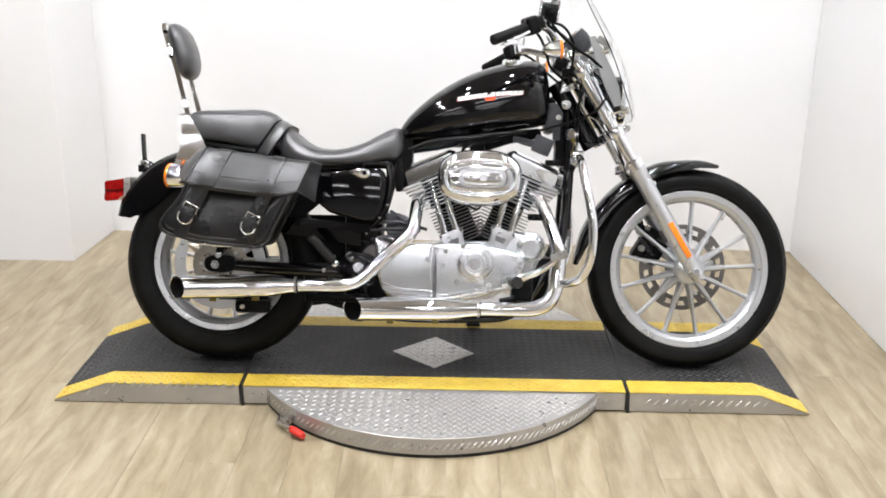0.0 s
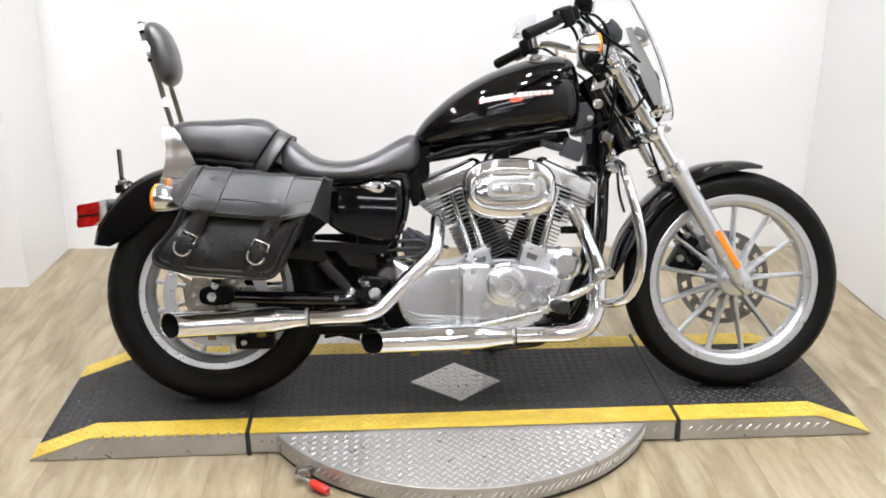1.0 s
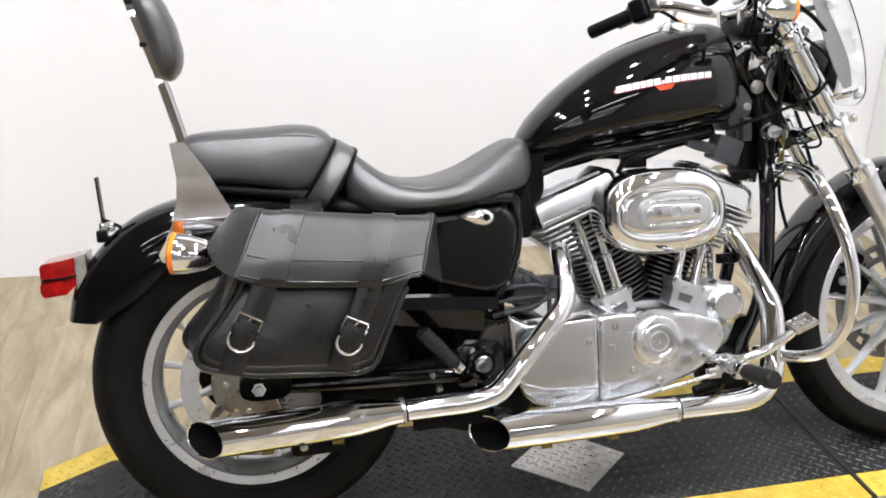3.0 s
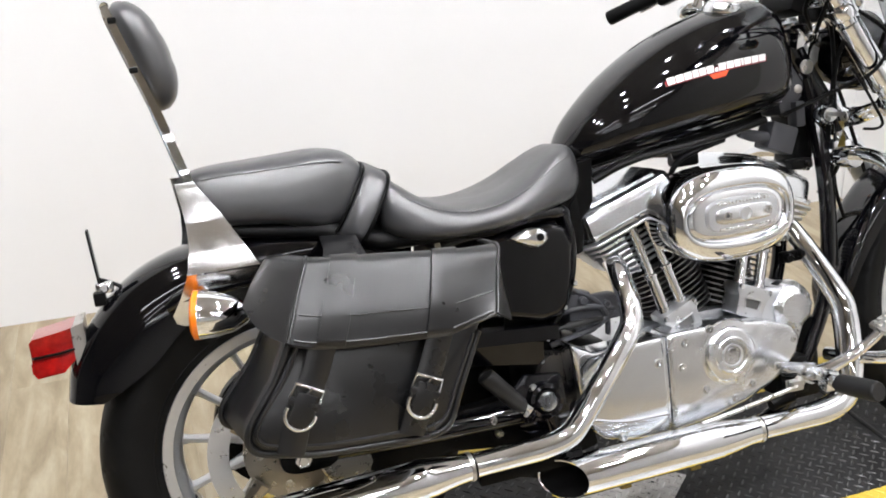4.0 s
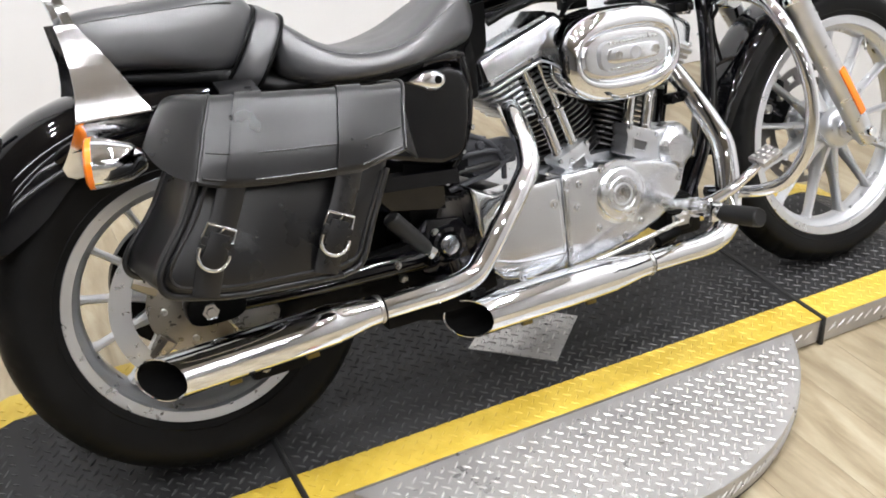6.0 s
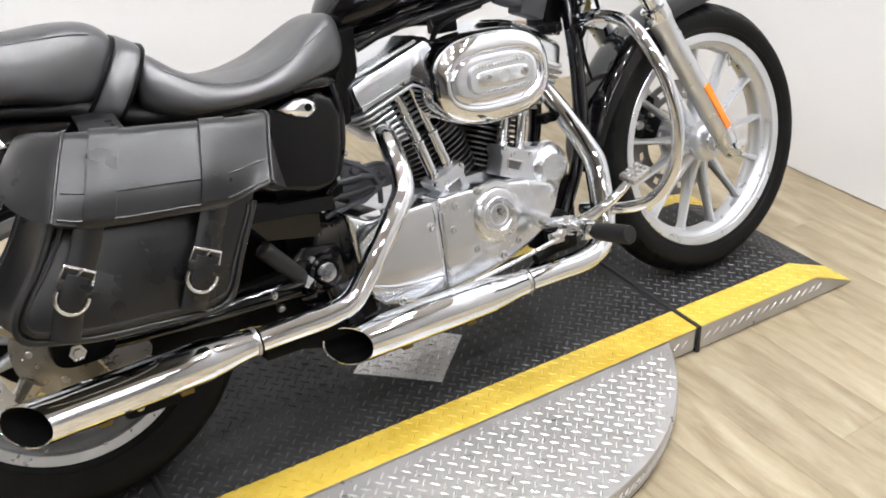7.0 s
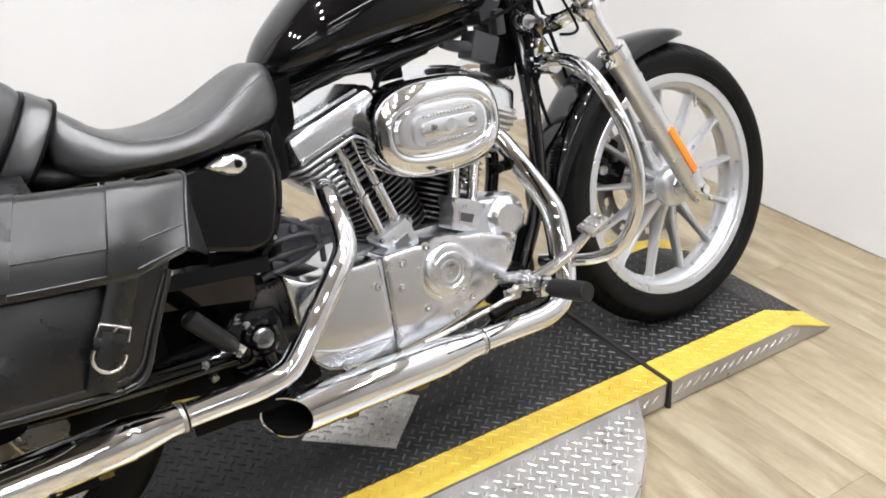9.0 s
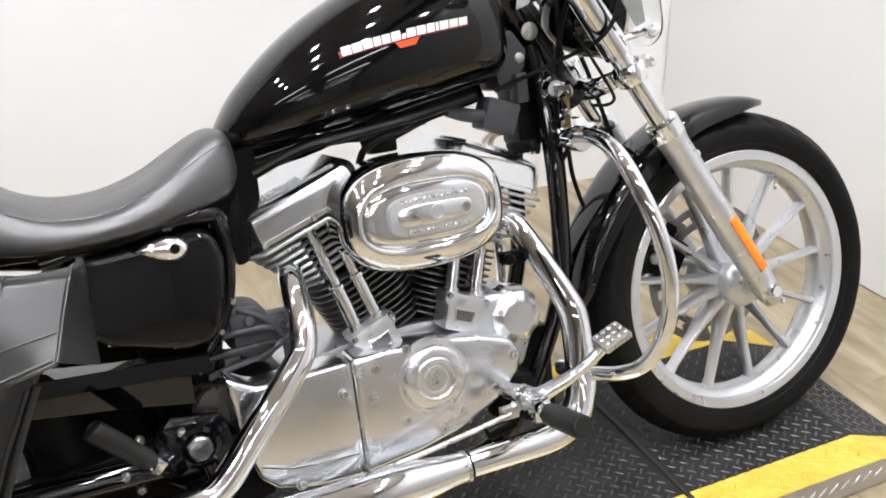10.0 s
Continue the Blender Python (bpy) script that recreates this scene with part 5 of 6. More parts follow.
for s in (-1, 1):
    shock = part("shock_absorber", merge(tube([(0.014, s * 0.142, 0.352), (0.055, s * 0.14, 0.47), (0.095, s * 0.135, 0.60)], 0.014, 14, 1)), SATIN, bike, "black shock absorber")
    coil = []
    for k in range(90):
        t = k / 89
        c = Vector((0.022 + 0.066 * t, s * 0.14, 0.375 + 0.20 * t))
        coil.append(c + Vector((math.cos(t * 56) * 0.026, math.sin(t * 56) * 0.026, 0)))
    part("coil_spring", tube(coil, 0.0042, 6, 1), SATIN, shock)
guard = part("belt_guard", bevel(loft([[Vector((x, y, z)) for y, z in ((0.06, z0), (0.06, z0 + 0.034), (0.12, z0 + 0.034), (0.12, z0))] for x, z0 in ((0.10, 0.435), (0.24, 0.412), (0.44, 0.384), (0.56, 0.368))]), 0.007, 3), POLISHED, bike, "silver belt guard")
part("guard_bolt", knob((0.357, 0.06, 0.412), 0.008, 0.008, (0, -1, 0), 12), STEEL, guard)
part("rear_inner_guard", loft([[Vector((x, y, z)) for y, z in ((-0.07, z0), (-0.07, z1), (0.07, z1), (0.07, z0))] for x, z0, z1 in ((0.30, 0.55, 0.62), (0.36, 0.53, 0.62), (0.42, 0.50, 0.6))]), SATIN, bike)
part("frame_rail", bevel(loft([[Vector((x, -0.128, z)), Vector((x, -0.128, z - 0.026)), Vector((x, -0.09, z - 0.026)), Vector((x, -0.09, z))] for x, z in ((0.20, 0.478), (0.35, 0.468), (0.50, 0.455))]), 0.003, 2), GLOSS, bike, "gloss black frame rail")
part("frame_box", bevel(loft([[Vector((x, y, z)) for y, z in ((-0.122, z0), (-0.116, z0 - 0.044), (-0.06, z0 - 0.044), (-0.06, z0 + 0.012), (-0.108, z0 + 0.012))] for x, z0 in ((0.20, 0.470), (0.37, 0.446), (0.47, 0.428))]), 0.004, 3), GLOSS, bike, "gloss black box-section frame member")
part("belt_pulley", merge(lathe([(0, -0.05), (0.045, -0.05), (0.05, -0.045), (0.05, 0.0), (0, 0.0)], (0.515, -0.03, 0.345), seg=36)), DISC, bike, "grey toothed belt pulley")
part("drive_belt", loft([[Vector((x, y, z)) for y, z in ((-0.085, z0), (-0.085, z0 + 0.004), (-0.055, z0 + 0.004), (-0.055, z0))] for x, z0 in ((0.440, 0.400), (0.49, 0.394), (0.53, 0.386))]), GREY_RUBBER, bike, "worn black toothed drive belt")
for k in range(8):
    part("belt_tooth", box((0.446 + 0.0105 * k, -0.07, 0.3975 - 0.0016 * k), (0.005, 0.028, 0.005), 0.001), GREY_RUBBER, bike)
part("side_frame_tube", tube([(0.552, -0.082, 0.648), (0.560, -0.085, 0.60), (0.552, -0.086, 0.535), (0.530, -0.087, 0.482), (0.500, -0.088, 0.446), (0.47, -0.088, 0.43)], 0.010, 14, 5), GLOSS, bike, "gloss black rear frame tube")
for x, z in ((0.488, 0.441), (0.486, 0.426), (0.552, 0.520), (0.528, 0.478)):
    part("frame_bolt", knob((x, -0.098, z), 0.0055, 0.008, (0, -1, 0), 12), CHROME, bike)
part("clutch_cable_boot", tube([(0.492, -0.10, 0.437), (0.525, -0.098, 0.440), (0.530, -0.098, 0.440), (0.575, -0.095, 0.441), (0.606, -0.09, 0.440)], [0.0038, 0.0038, 0.0070, 0.0068, 0.0050], 14, 3), GREY_RUBBER, bike, "grey rubber cable boot")
for path in ([(0.50, -0.08, 0.405), (0.54, -0.085, 0.415), (0.60, -0.08, 0.425), (0.66, -0.06, 0.45)], [(0.52, -0.07, 0.46), (0.58, -0.08, 0.465), (0.63, -0.07, 0.455), (0.68, -0.05, 0.44)], [(0.56, -0.07, 0.50), (0.60, -0.075, 0.475), (0.625, -0.07, 0.44), (0.63, -0.06, 0.40)]):
    part("wire_sleeve", tube(path, 0.0055, 10), PLASTIC, bike)
part("rear_caliper", merge(box((0.115, -0.09, 0.182), (0.112, 0.05, 0.044), 0.012), box((0.09, -0.088, 0.215), (0.06, 0.03, 0.05), 0.008)), SATIN, bike, "black rear brake caliper")
part("caliper_pin", knob((0.085, -0.115, 0.182), 0.008, 0.006, (0, -1, 0)), STEEL, bike)
part("caliper_bracket", prism([(0.03, 0.30), (0.10, 0.315), (0.13, 0.285), (0.115, 0.25), (0.06, 0.24)], -0.125, -0.112, 0.003, 1), STEEL, bike)
cal = part("front_caliper", merge(box((1.42, 0.068, 0.40), (0.05, 0.06, 0.12), 0.014, Matrix.Rotation(0.55, 4, "Y")), box((1.455, 0.066, 0.37), (0.05, 0.045, 0.085), 0.010, Matrix.Rotation(0.55, 4, "Y")), box((1.40, 0.060, 0.455), (0.04, 0.03, 0.03), 0.006, Matrix.Rotation(0.55, 4, "Y"))), SATIN, bike, "black front brake caliper")
for x, z, r in ((1.395, 0.44, 0.011), (1.425, 0.455, 0.010), (1.405, 0.385, 0.012), (1.385, 0.35, 0.009), (1.445, 0.405, 0.009)):
    part("caliper_pin", knob((x, 0.040, z), r, 0.012, (0, -1, 0), 12), STEEL, cal)
for k in range(4):
    part("caliper_rib", box((1.408 + 0.009 * k, 0.040, 0.412 - 0.014 * k), (0.034, 0.012, 0.005), 0.001, Matrix.Rotation(0.55, 4, "Y")), PLASTIC, cal)
part("brake_line", tube([(1.43, 0.085, 0.41), (1.40, 0.09, 0.52), (1.33, 0.07, 0.70), (1.29, 0.06, 0.80), (1.20, 0.03, 0.95), (1.13, -0.1, 1.05), (1.05, -0.19, 1.09)], 0.0045, 8), SATIN, bike)

# oil tank cover and dark parts behind the engine
side = part("side_cover", prism([(0.325, 0.630), (0.512, 0.640), (0.538, 0.632), (0.550, 0.60), (0.545, 0.545), (0.532, 0.488), (0.515, 0.466), (0.475, 0.462), (0.366, 0.492), (0.330, 0.52)], -0.120, -0.04, 0.016, 4), GLOSS, bike, "gloss black side cover")
badge = part("side_cover_badge", loft([[Vector((0.472 + (x - 0.472) * f, y, 0.621 + (z - 0.621) * f)) for x, z in [tuple(p) for p in spline([(0.419, 0.628), (0.450, 0.638), (0.477, 0.640), (0.497, 0.631), (0.501, 0.616), (0.485, 0.602), (0.463, 0.604), (0.441, 0.615)], 4)]] for y, f in ((-0.108, 1.0), (-0.119, 1.0), (-0.127, 0.93), (-0.132, 0.78), (-0.135, 0.5), (-0.136, 0.15))]), CHROME, side, "small teardrop chrome emblem", smooth=50)
part("badge_lock", lathe([(0, -0.139), (0.006, -0.139), (0.0075, -0.136), (0.0075, -0.125), (0, -0.125)], (0.480, 0, 0.622), seg=20), SATIN, badge, "dark lock in the emblem")
part("left_side_cover", prism([(0.39, 0.630), (0.512, 0.640), (0.545, 0.60), (0.52, 0.47), (0.41, 0.492)], 0.04, 0.12, 0.014, 3), GLOSS, bike)
part("starter_motor", merge(lathe([(0, -0.07), (0.035, -0.07), (0.04, -0.06), (0.042, 0.06), (0, 0.06)], (0.585, 0, 0.445), seg=28), box((0.57, -0.055, 0.475), (0.05, 0.04, 0.035), 0.006), box((0.63, -0.045, 0.452), (0.06, 0.05, 0.05), 0.012), knob((0.575, -0.075, 0.478), 0.009, 0.01, (0, -1, 0)), knob((0.625, -0.07, 0.462), 0.008, 0.01, (0, -1, 0))), PLASTIC, bike, "black starter motor")
part("oil_tank", box((0.472, 0.01, 0.44), (0.12, 0.17, 0.36), 0.02), SATIN, bike, "black oil tank behind the side cover")
part("engine_mount", box((1.055, -0.02, 0.27), (0.07, 0.13, 0.17), 0.012), SATIN, bike, "black front engine mount")
part("lower_frame_plate", prism([(0.12, 0.285), (0.12, 0.31), (0.40, 0.33), (0.55, 0.33), (0.57, 0.20), (0.50, 0.185), (0.40, 0.235), (0.20, 0.262)], -0.098, -0.062, 0.006, 2), SATIN, bike, "black lower frame plate")
part("inner_mudguard", prism([(0.16, 0.46), (0.18, 0.60), (0.33, 0.62), (0.33, 0.52), (0.27, 0.47), (0.24, 0.42)], -0.085, -0.075, 0.003, 1), SATIN, bike, "black inner mudguard")
part("left_frame_plate", prism([(0.25, 0.20), (0.24, 0.36), (0.27, 0.48), (0.43, 0.48), (0.43, 0.2)], 0.05, 0.07, 0.004, 1), SATIN, bike, "black frame plate on the far side")
part("transmission_case", box((0.56, 0.0, 0.33), (0.12, 0.16, 0.13), 0.02), SATIN, bike, "dark gearbox case")
part("regulator", merge(box((1.056, -0.035, 0.722), (0.062, 0.05, 0.056), 0.006, Matrix.Rotation(0.38, 4, "Y")), tube([(1.03, -0.045, 0.725), (0.99, -0.05, 0.735), (0.96, -0.05, 0.745)], [0.012, 0.012, 0.009], 12, 3)), PLASTIC, bike, "dark plastic coil box")
part("front_coil_clamp", merge(box((1.09, -0.055, 0.665), (0.05, 0.03, 0.02), 0.004), knob((1.10, -0.072, 0.665), 0.008, 0.008, (0, -1, 0))), SATIN, bike)
part("neck_plate", prism([(1.09, 0.805), (1.155, 0.80), (1.150, 0.705), (1.135, 0.642), (1.118, 0.650), (1.098, 0.668), (1.100, 0.712)], -0.035, 0.035, 0.006, 2), SATIN, bike, "black frame plate behind the steering head")
part("plate_bolt", knob((1.116, -0.035, 0.655), 0.0085, 0.006, (0, -1, 0), 12), CHROME, bike)
part("neck_bracket", box((1.100, -0.045, 0.765), (0.022, 0.03, 0.05), 0.004), PLASTIC, bike, "dark plastic bracket")
part("drain_hose", tube([(1.172, -0.03, 0.72), (1.190, -0.032, 0.66), (1.194, -0.03, 0.634), (1.197, -0.03, 0.597), (1.205, -0.03, 0.563), (1.214, -0.03, 0.534)], 0.0042, 10, 4), SATIN, bike, "thin black drain hose")
ign = part("ignition_switch", lathe([(0, -0.03), (0.014, -0.03), (0.017, -0.024), (0.021, -0.02), (0.023, 0.0), (0.021, 0.03), (0, 0.03)], (1.150, -0.062, 0.757), (0.15, 1, 0), 28), CHROME, bike, "chrome ignition switch")
part("key", merge(box((1.152, -0.104, 0.757), (0.003, 0.028, 0.009), 0.001), lathe([(0.011, -0.0012), (0.011, 0.0012), (0.003, 0.0012), (0.003, -0.0012)], (1.152, -0.122, 0.752), (1, 0, 0), 20, close=True)), STEEL, ign)
part("key_tag", loft([[Vector((1.146 + 0.004 * math.sin(t * 4), -0.122 + dy, 0.744 - 0.05 * t)) + Vector((dx * math.cos(2.2 * t), dx * math.sin(2.2 * t), 0)) for dx, dy in ((-0.007, 0), (0.007, 0.001), (0.007, 0.003), (-0.007, 0.002))] for t in (0, 0.3, 0.6, 1.0)]), BRASS, ign, "yellow plastic key tag")
for k, path in enumerate((
    [(1.20, -0.02, 0.99), (1.19, -0.10, 0.93), (1.165, -0.09, 0.85), (1.155, -0.07, 0.72), (1.15, -0.08, 0.60), (1.14, -0.09, 0.45)],
    [(1.20, -0.10, 0.965), (1.25, -0.14, 0.90), (1.22, -0.135, 0.835), (1.15, -0.09, 0.80), (1.04, -0.075, 0.768)],
    [(1.18, -0.06, 0.98), (1.17, -0.08, 0.88), (1.165, -0.08, 0.76), (1.16, -0.09, 0.66), (1.13, -0.06, 0.60)],
    [(0.94, -0.06, 0.76), (0.86, -0.09, 0.735), (0.80, -0.08, 0.71), (0.79, -0.05, 0.66)],
    [(1.0, -0.08, 0.765), (0.90, -0.105, 0.752), (0.82, -0.10, 0.742), (0.70, -0.09, 0.728), (0.62, -0.08, 0.70)],
    [(1.165, -0.135, 0.845), (1.180, -0.14, 0.818), (1.198, -0.14, 0.788), (1.223, -0.14, 0.743), (1.226, -0.14, 0.727), (1.21, -0.14, 0.721), (1.185, -0.135, 0.724)],
)):
    part("cable", tube(path, (0.005, 0.004, 0.0045, 0.006, 0.0075, 0.003)[k], 8), SATIN, bike, "black control cable")
part("under_tank_loom", prism([(0.60, 0.705), (0.62, 0.745), (0.80, 0.757), (0.95, 0.772), (1.05, 0.782), (1.06, 0.75), (0.95, 0.728), (0.88, 0.705), (0.80, 0.715), (0.70, 0.712)], 0.0, 0.05, 0.008, 2), SATIN, bike, "black wiring tray under the tank")
part("top_mount", merge(box((0.842, -0.03, 0.735), (0.05, 0.04, 0.08), 0.006), tube([(0.80, -0.06, 0.72), (0.85, -0.075, 0.73), (0.91, -0.07, 0.74)], 0.008, 10)), SATIN, bike, "black engine mount")
part("inner_cover", loft([[Vector((x, y, z)) for y, z in ((-0.05, z0), (-0.06, z1), (0.06, z1), (0.05, z0))] for x, z0, z1 in ((0.56, 0.60, 0.72), (0.60, 0.60, 0.735), (0.63, 0.66, 0.74))]), SATIN, bike)
part("rear_dust_cover", prism([(0.578, 0.56), (0.568, 0.61), (0.578, 0.66), (0.595, 0.68), (0.602, 0.61), (0.598, 0.565)], -0.06, 0.05, 0.008, 2), SATIN, bike, "black rubber dust cover")

# foot controls
bracket = part("footpeg_bracket", tube([(0.977, -0.128, 0.270), (0.975, -0.14, 0.273), (0.968, -0.20, 0.287), (0.960, -0.256, 0.294), (0.952, -0.318, 0.296)], [0.015, 0.0175, 0.0165, 0.0165, 0.011], 20, 4), CHROME, bike, "chrome footpeg bracket")
part("pivot_collar", tube([(0.9665, -0.206, 0.288), (0.9645, -0.222, 0.290)], 0.0205, 20, 1), CHROME, bracket)
part("peg_clevis", box((0.953, -0.283, 0.294), (0.030, 0.026, 0.036), 0.006), CHROME, bracket)
part("rod_clevis", merge(box((0.937, -0.205, 0.268), (0.03, 0.018, 0.02), 0.004), tube([(0.962, -0.205, 0.285), (0.948, -0.205, 0.272)], 0.010, 12, 1)), STEEL, bracket)
part("master_cylinder", merge(box((0.992, -0.10, 0.255), (0.07, 0.07, 0.08), 0.012), tube([(0.97, -0.15, 0.225), (0.92, -0.15, 0.215)], 0.012, 12, 1)), SATIN, bike, "black pedal linkage block")
part("footpeg", tube([(0.952, -0.316, 0.296), (0.953, -0.322, 0.297), (0.959, -0.392, 0.301), (0.960, -0.402, 0.302)], [0.0145, 0.0175, 0.0185, 0.0155], 18, 3), GREY_RUBBER, bike, "black rubber footpeg")
ped = part("brake_pedal", tube([(0.963, -0.245, 0.296), (0.985, -0.250, 0.304), (1.03, -0.258, 0.322), (1.068, -0.268, 0.347), (1.088, -0.273, 0.366)], [0.017, 0.013, 0.0105, 0.0095, 0.009], 14), CHROME, bike, "chrome brake pedal")
pm = Matrix.Rotation(-0.35, 4, "Y") @ Matrix.Rotation(0.25, 4, "X")
part("pedal_pad", box((1.095, -0.278, 0.374), (0.052, 0.042, 0.012), 0.003, pm), STEEL, ped, "studded metal pedal pad")
for i in range(4):
    for j in range(3):
        q = pm @ Vector((-0.018 + 0.012 * i, -0.013 + 0.013 * j, 0.007))
        part("pad_stud", knob(Vector((1.095, -0.278, 0.374)) + q, 0.0042, 0.003, pm @ Vector((0, 0, 1)), 6), STEEL, ped)
part("brake_rod", tube([(0.937, -0.212, 0.267), (0.80, -0.19, 0.236), (0.60, -0.150, 0.196), (0.54, -0.14, 0.19)], 0.0045, 10, 2), STEEL, bike, "steel brake rod")
peg = part("passenger_footpeg", tube([(0.386, -0.190, 0.345), (0.380, -0.193, 0.351), (0.326, -0.213, 0.411), (0.320, -0.215, 0.418)], [0.0125, 0.0145, 0.0160, 0.0130], 18, 3), GREY_RUBBER, bike, "grey rubber passenger footpeg")
part("peg_hinge", merge(box((0.394, -0.186, 0.336), (0.026, 0.016, 0.020), 0.003, Matrix.Rotation(0.8, 4, "Y")), knob((0.392, -0.197, 0.329), 0.006, 0.006, (0, -1, 0.3))), CHROME, peg, "chrome peg hinge")
part("peg_arm", tube([(0.43, -0.11, 0.295), (0.415, -0.15, 0.305), (0.408, -0.175, 0.320), (0.400, -0.183, 0.330)], [0.016, 0.013, 0.011, 0.010], 12, 3), GLOSS, peg, "gloss black peg bracket")
part("side_stand", merge(tube([(0.80, 0.10, 0.17), (0.82, 0.17, 0.135), (0.84, 0.286, 0.092)], [0.012, 0.011, 0.010], 12, 3), box((0.845, 0.296, 0.086), (0.05, 0.05, 0.008), 0.003, Matrix.Rotation(radians(LEAN), 4, "X"))), SATIN, bike, "black side stand")

# engine guard
half_bar = [(1.160, -0.04, 0.670), (1.165, -0.10, 0.676), (1.164, -0.17, 0.676), (1.164, -0.23, 0.655), (1.170, -0.275, 0.60), (1.183, -0.300, 0.53), (1.193, -0.306, 0.45), (1.188, -0.293, 0.37), (1.168, -0.262, 0.31), (1.138, -0.222, 0.287), (1.11, -0.16, 0.28), (1.095, -0.10, 0.275)]
part("engine_guard", tube(half_bar, 0.0135, 18, 5), CHROME, bike, "chrome engine guard bar")
part("engine_guard", tube(mirrored(half_bar), 0.0135, 18, 5), CHROME, bike, "chrome engine guard bar")
part("guard_clamp", merge(box((1.165, -0.075, 0.68), (0.045, 0.05, 0.05), 0.008), knob((1.165, -0.085, 0.705), 0.009, 0.016, (0, 0, 1)), lathe([(0.0, -0.02), (0.02, -0.02), (0.022, -0.015), (0.022, 0.02), (0, 0.02)], (1.16, -0.12, 0.672), seg=20)), CHROME, bike, "chrome guard clamp")

# handlebar and controls
bar_r = [(0.884, -0.306, 1.024), (0.978, -0.243, 1.070), (1.02, -0.205, 1.085), (1.065, -0.15, 1.075), (1.09, -0.10, 1.04), (1.10, -0.05, 1.027), (1.10, 0, 1.025)]
bar_l = [(1.10, 0.05, 1.027), (1.075, 0.09, 1.035), (1.02, 0.135, 1.055), (0.975, 0.17, 1.055), (0.945, 0.197, 1.043), (0.876, 0.270, 1.012)]
part("handlebar", tube(bar_r + bar_l, 0.0127, 16, 5), CHROME, bike, "chrome handlebar")
for s, out, inn in ((-1, Vector((0.879, -0.310, 1.022)), Vector((0.978, -0.243, 1.070))), (1, Vector((0.871, 0.275, 1.010)), Vector((0.945, 0.197, 1.043)))):
    d = (inn - out).normalized()
    turn = Matrix.Rotation(math.atan2(d.y, d.x), 4, "Z") @ Matrix.Rotation(-math.asin(d.z), 4, "Y")
    part("hand_grip", tube([out - d * 0.003, out + d * 0.004, out + d * 0.05, inn - d * 0.004, inn], [0.0140, 0.0162, 0.0158, 0.0158, 0.0172], 20, 3), RUBBER, bike, "black rubber hand grip")
    sw = part("switch_housing", merge(box(inn + d * 0.024, (0.046, 0.044, 0.056), 0.011, turn, 3), box(inn + d * 0.052 + Vector((0.004, 0, 0.002)), (0.026, 0.036, 0.040), 0.008, turn)), SATIN, bike, "black switch housing")
    for k in range(3):
        part("switch_button", box(inn + d * (0.012 + 0.012 * k) + Vector((-0.012, s * 0.018, 0.012 - 0.008 * k)), (0.009, 0.008, 0.009), 0.002, turn), PLASTIC, sw)
    part("control_lever", tube([inn + d * 0.05 + Vector((0.025, 0.01, 0.016)), inn + d * 0.01 + Vector((0.045, -s * 0.02, 0.012)), out + d * 0.05 + Vector((0.050, -s * 0.02, 0.004)), out + d * 0.02 + Vector((0.045, -s * 0.02, 0.002))], [0.008, 0.0065, 0.006, 0.007], 10), CHROME, bike, "polished hand lever")
    part("lever_clamp", box(inn + d * 0.062, (0.022, 0.034, 0.034), 0.006, turn), CHROME, bike, "chrome lever clamp")
    part("riser", tube([(1.105, s * 0.045, 0.985), (1.102, s * 0.045, 1.028)], 0.017, 16, 1), CHROME, bike, "chrome handlebar riser")
for s, stem, centre in ((-1, [(1.035, -0.200, 1.10), (1.037, -0.202, 1.16), (1.036, -0.205, 1.26), (1.022, -0.235, 1.30), (1.0, -0.28, 1.315)], (0.978, -0.317, 1.322)), (1, [(1.0, 0.165, 1.07), (1.005, 0.19, 1.11), (0.995, 0.25, 1.118), (0.990, 0.30, 1.115)], (0.972, 0.337, 1.130))):
    mir = part("mirror", tube(stem, 0.0055, 10), CHROME, bike, "chrome rear-view mirror")
    shell = [tuple(p) for p in spline([(-0.058, 0.024), (-0.033, 0.037), (-0.003, 0.041), (0.036, 0.029), (0.069, 0.001), (0.057, -0.016), (0.027, -0.026), (-0.020, -0.016), (-0.052, 0.010)], 3)]
    part("mirror_shell", prism(shell, -0.010, 0.010, 0.006, 3), CHROME, mir).matrix_basis = Matrix.Translation(centre) @ (Matrix.Rotation(radians(102 * s), 4, "Z") if s < 0 else Matrix.Rotation(radians(38), 4, "Z") @ Matrix.Rotation(radians(-52), 4, "Y"))
res = part("brake_reservoir", merge(box((1.052, -0.192, 1.122), (0.060, 0.05, 0.050), 0.008, Matrix.Rotation(0.12, 4, "Y")), tube([(1.03, -0.20, 1.09), (1.05, -0.195, 1.10)], 0.014, 12, 1)), SATIN, bike, "black brake fluid reservoir")
part("reservoir_lid", merge(box((1.055, -0.192, 1.158), (0.056, 0.048, 0.020), 0.005, Matrix.Rotation(0.12, 4, "Y")), box((1.027, -0.192, 1.137), (0.007, 0.050, 0.050), 0.002, Matrix.Rotation(0.12, 4, "Y")), box((1.082, -0.192, 1.125), (0.007, 0.050, 0.068), 0.002, Matrix.Rotation(0.12, 4, "Y"))), CHROME, res, "chrome reservoir lid and clamp")
part("sight_glass", lathe([(0, -0.004), (0.012, -0.004), (0.0135, 0.0), (0.0135, 0.004), (0, 0.004)], (1.053, -0.2175, 1.122), (0, 1, 0), 20), GLOSS, res)
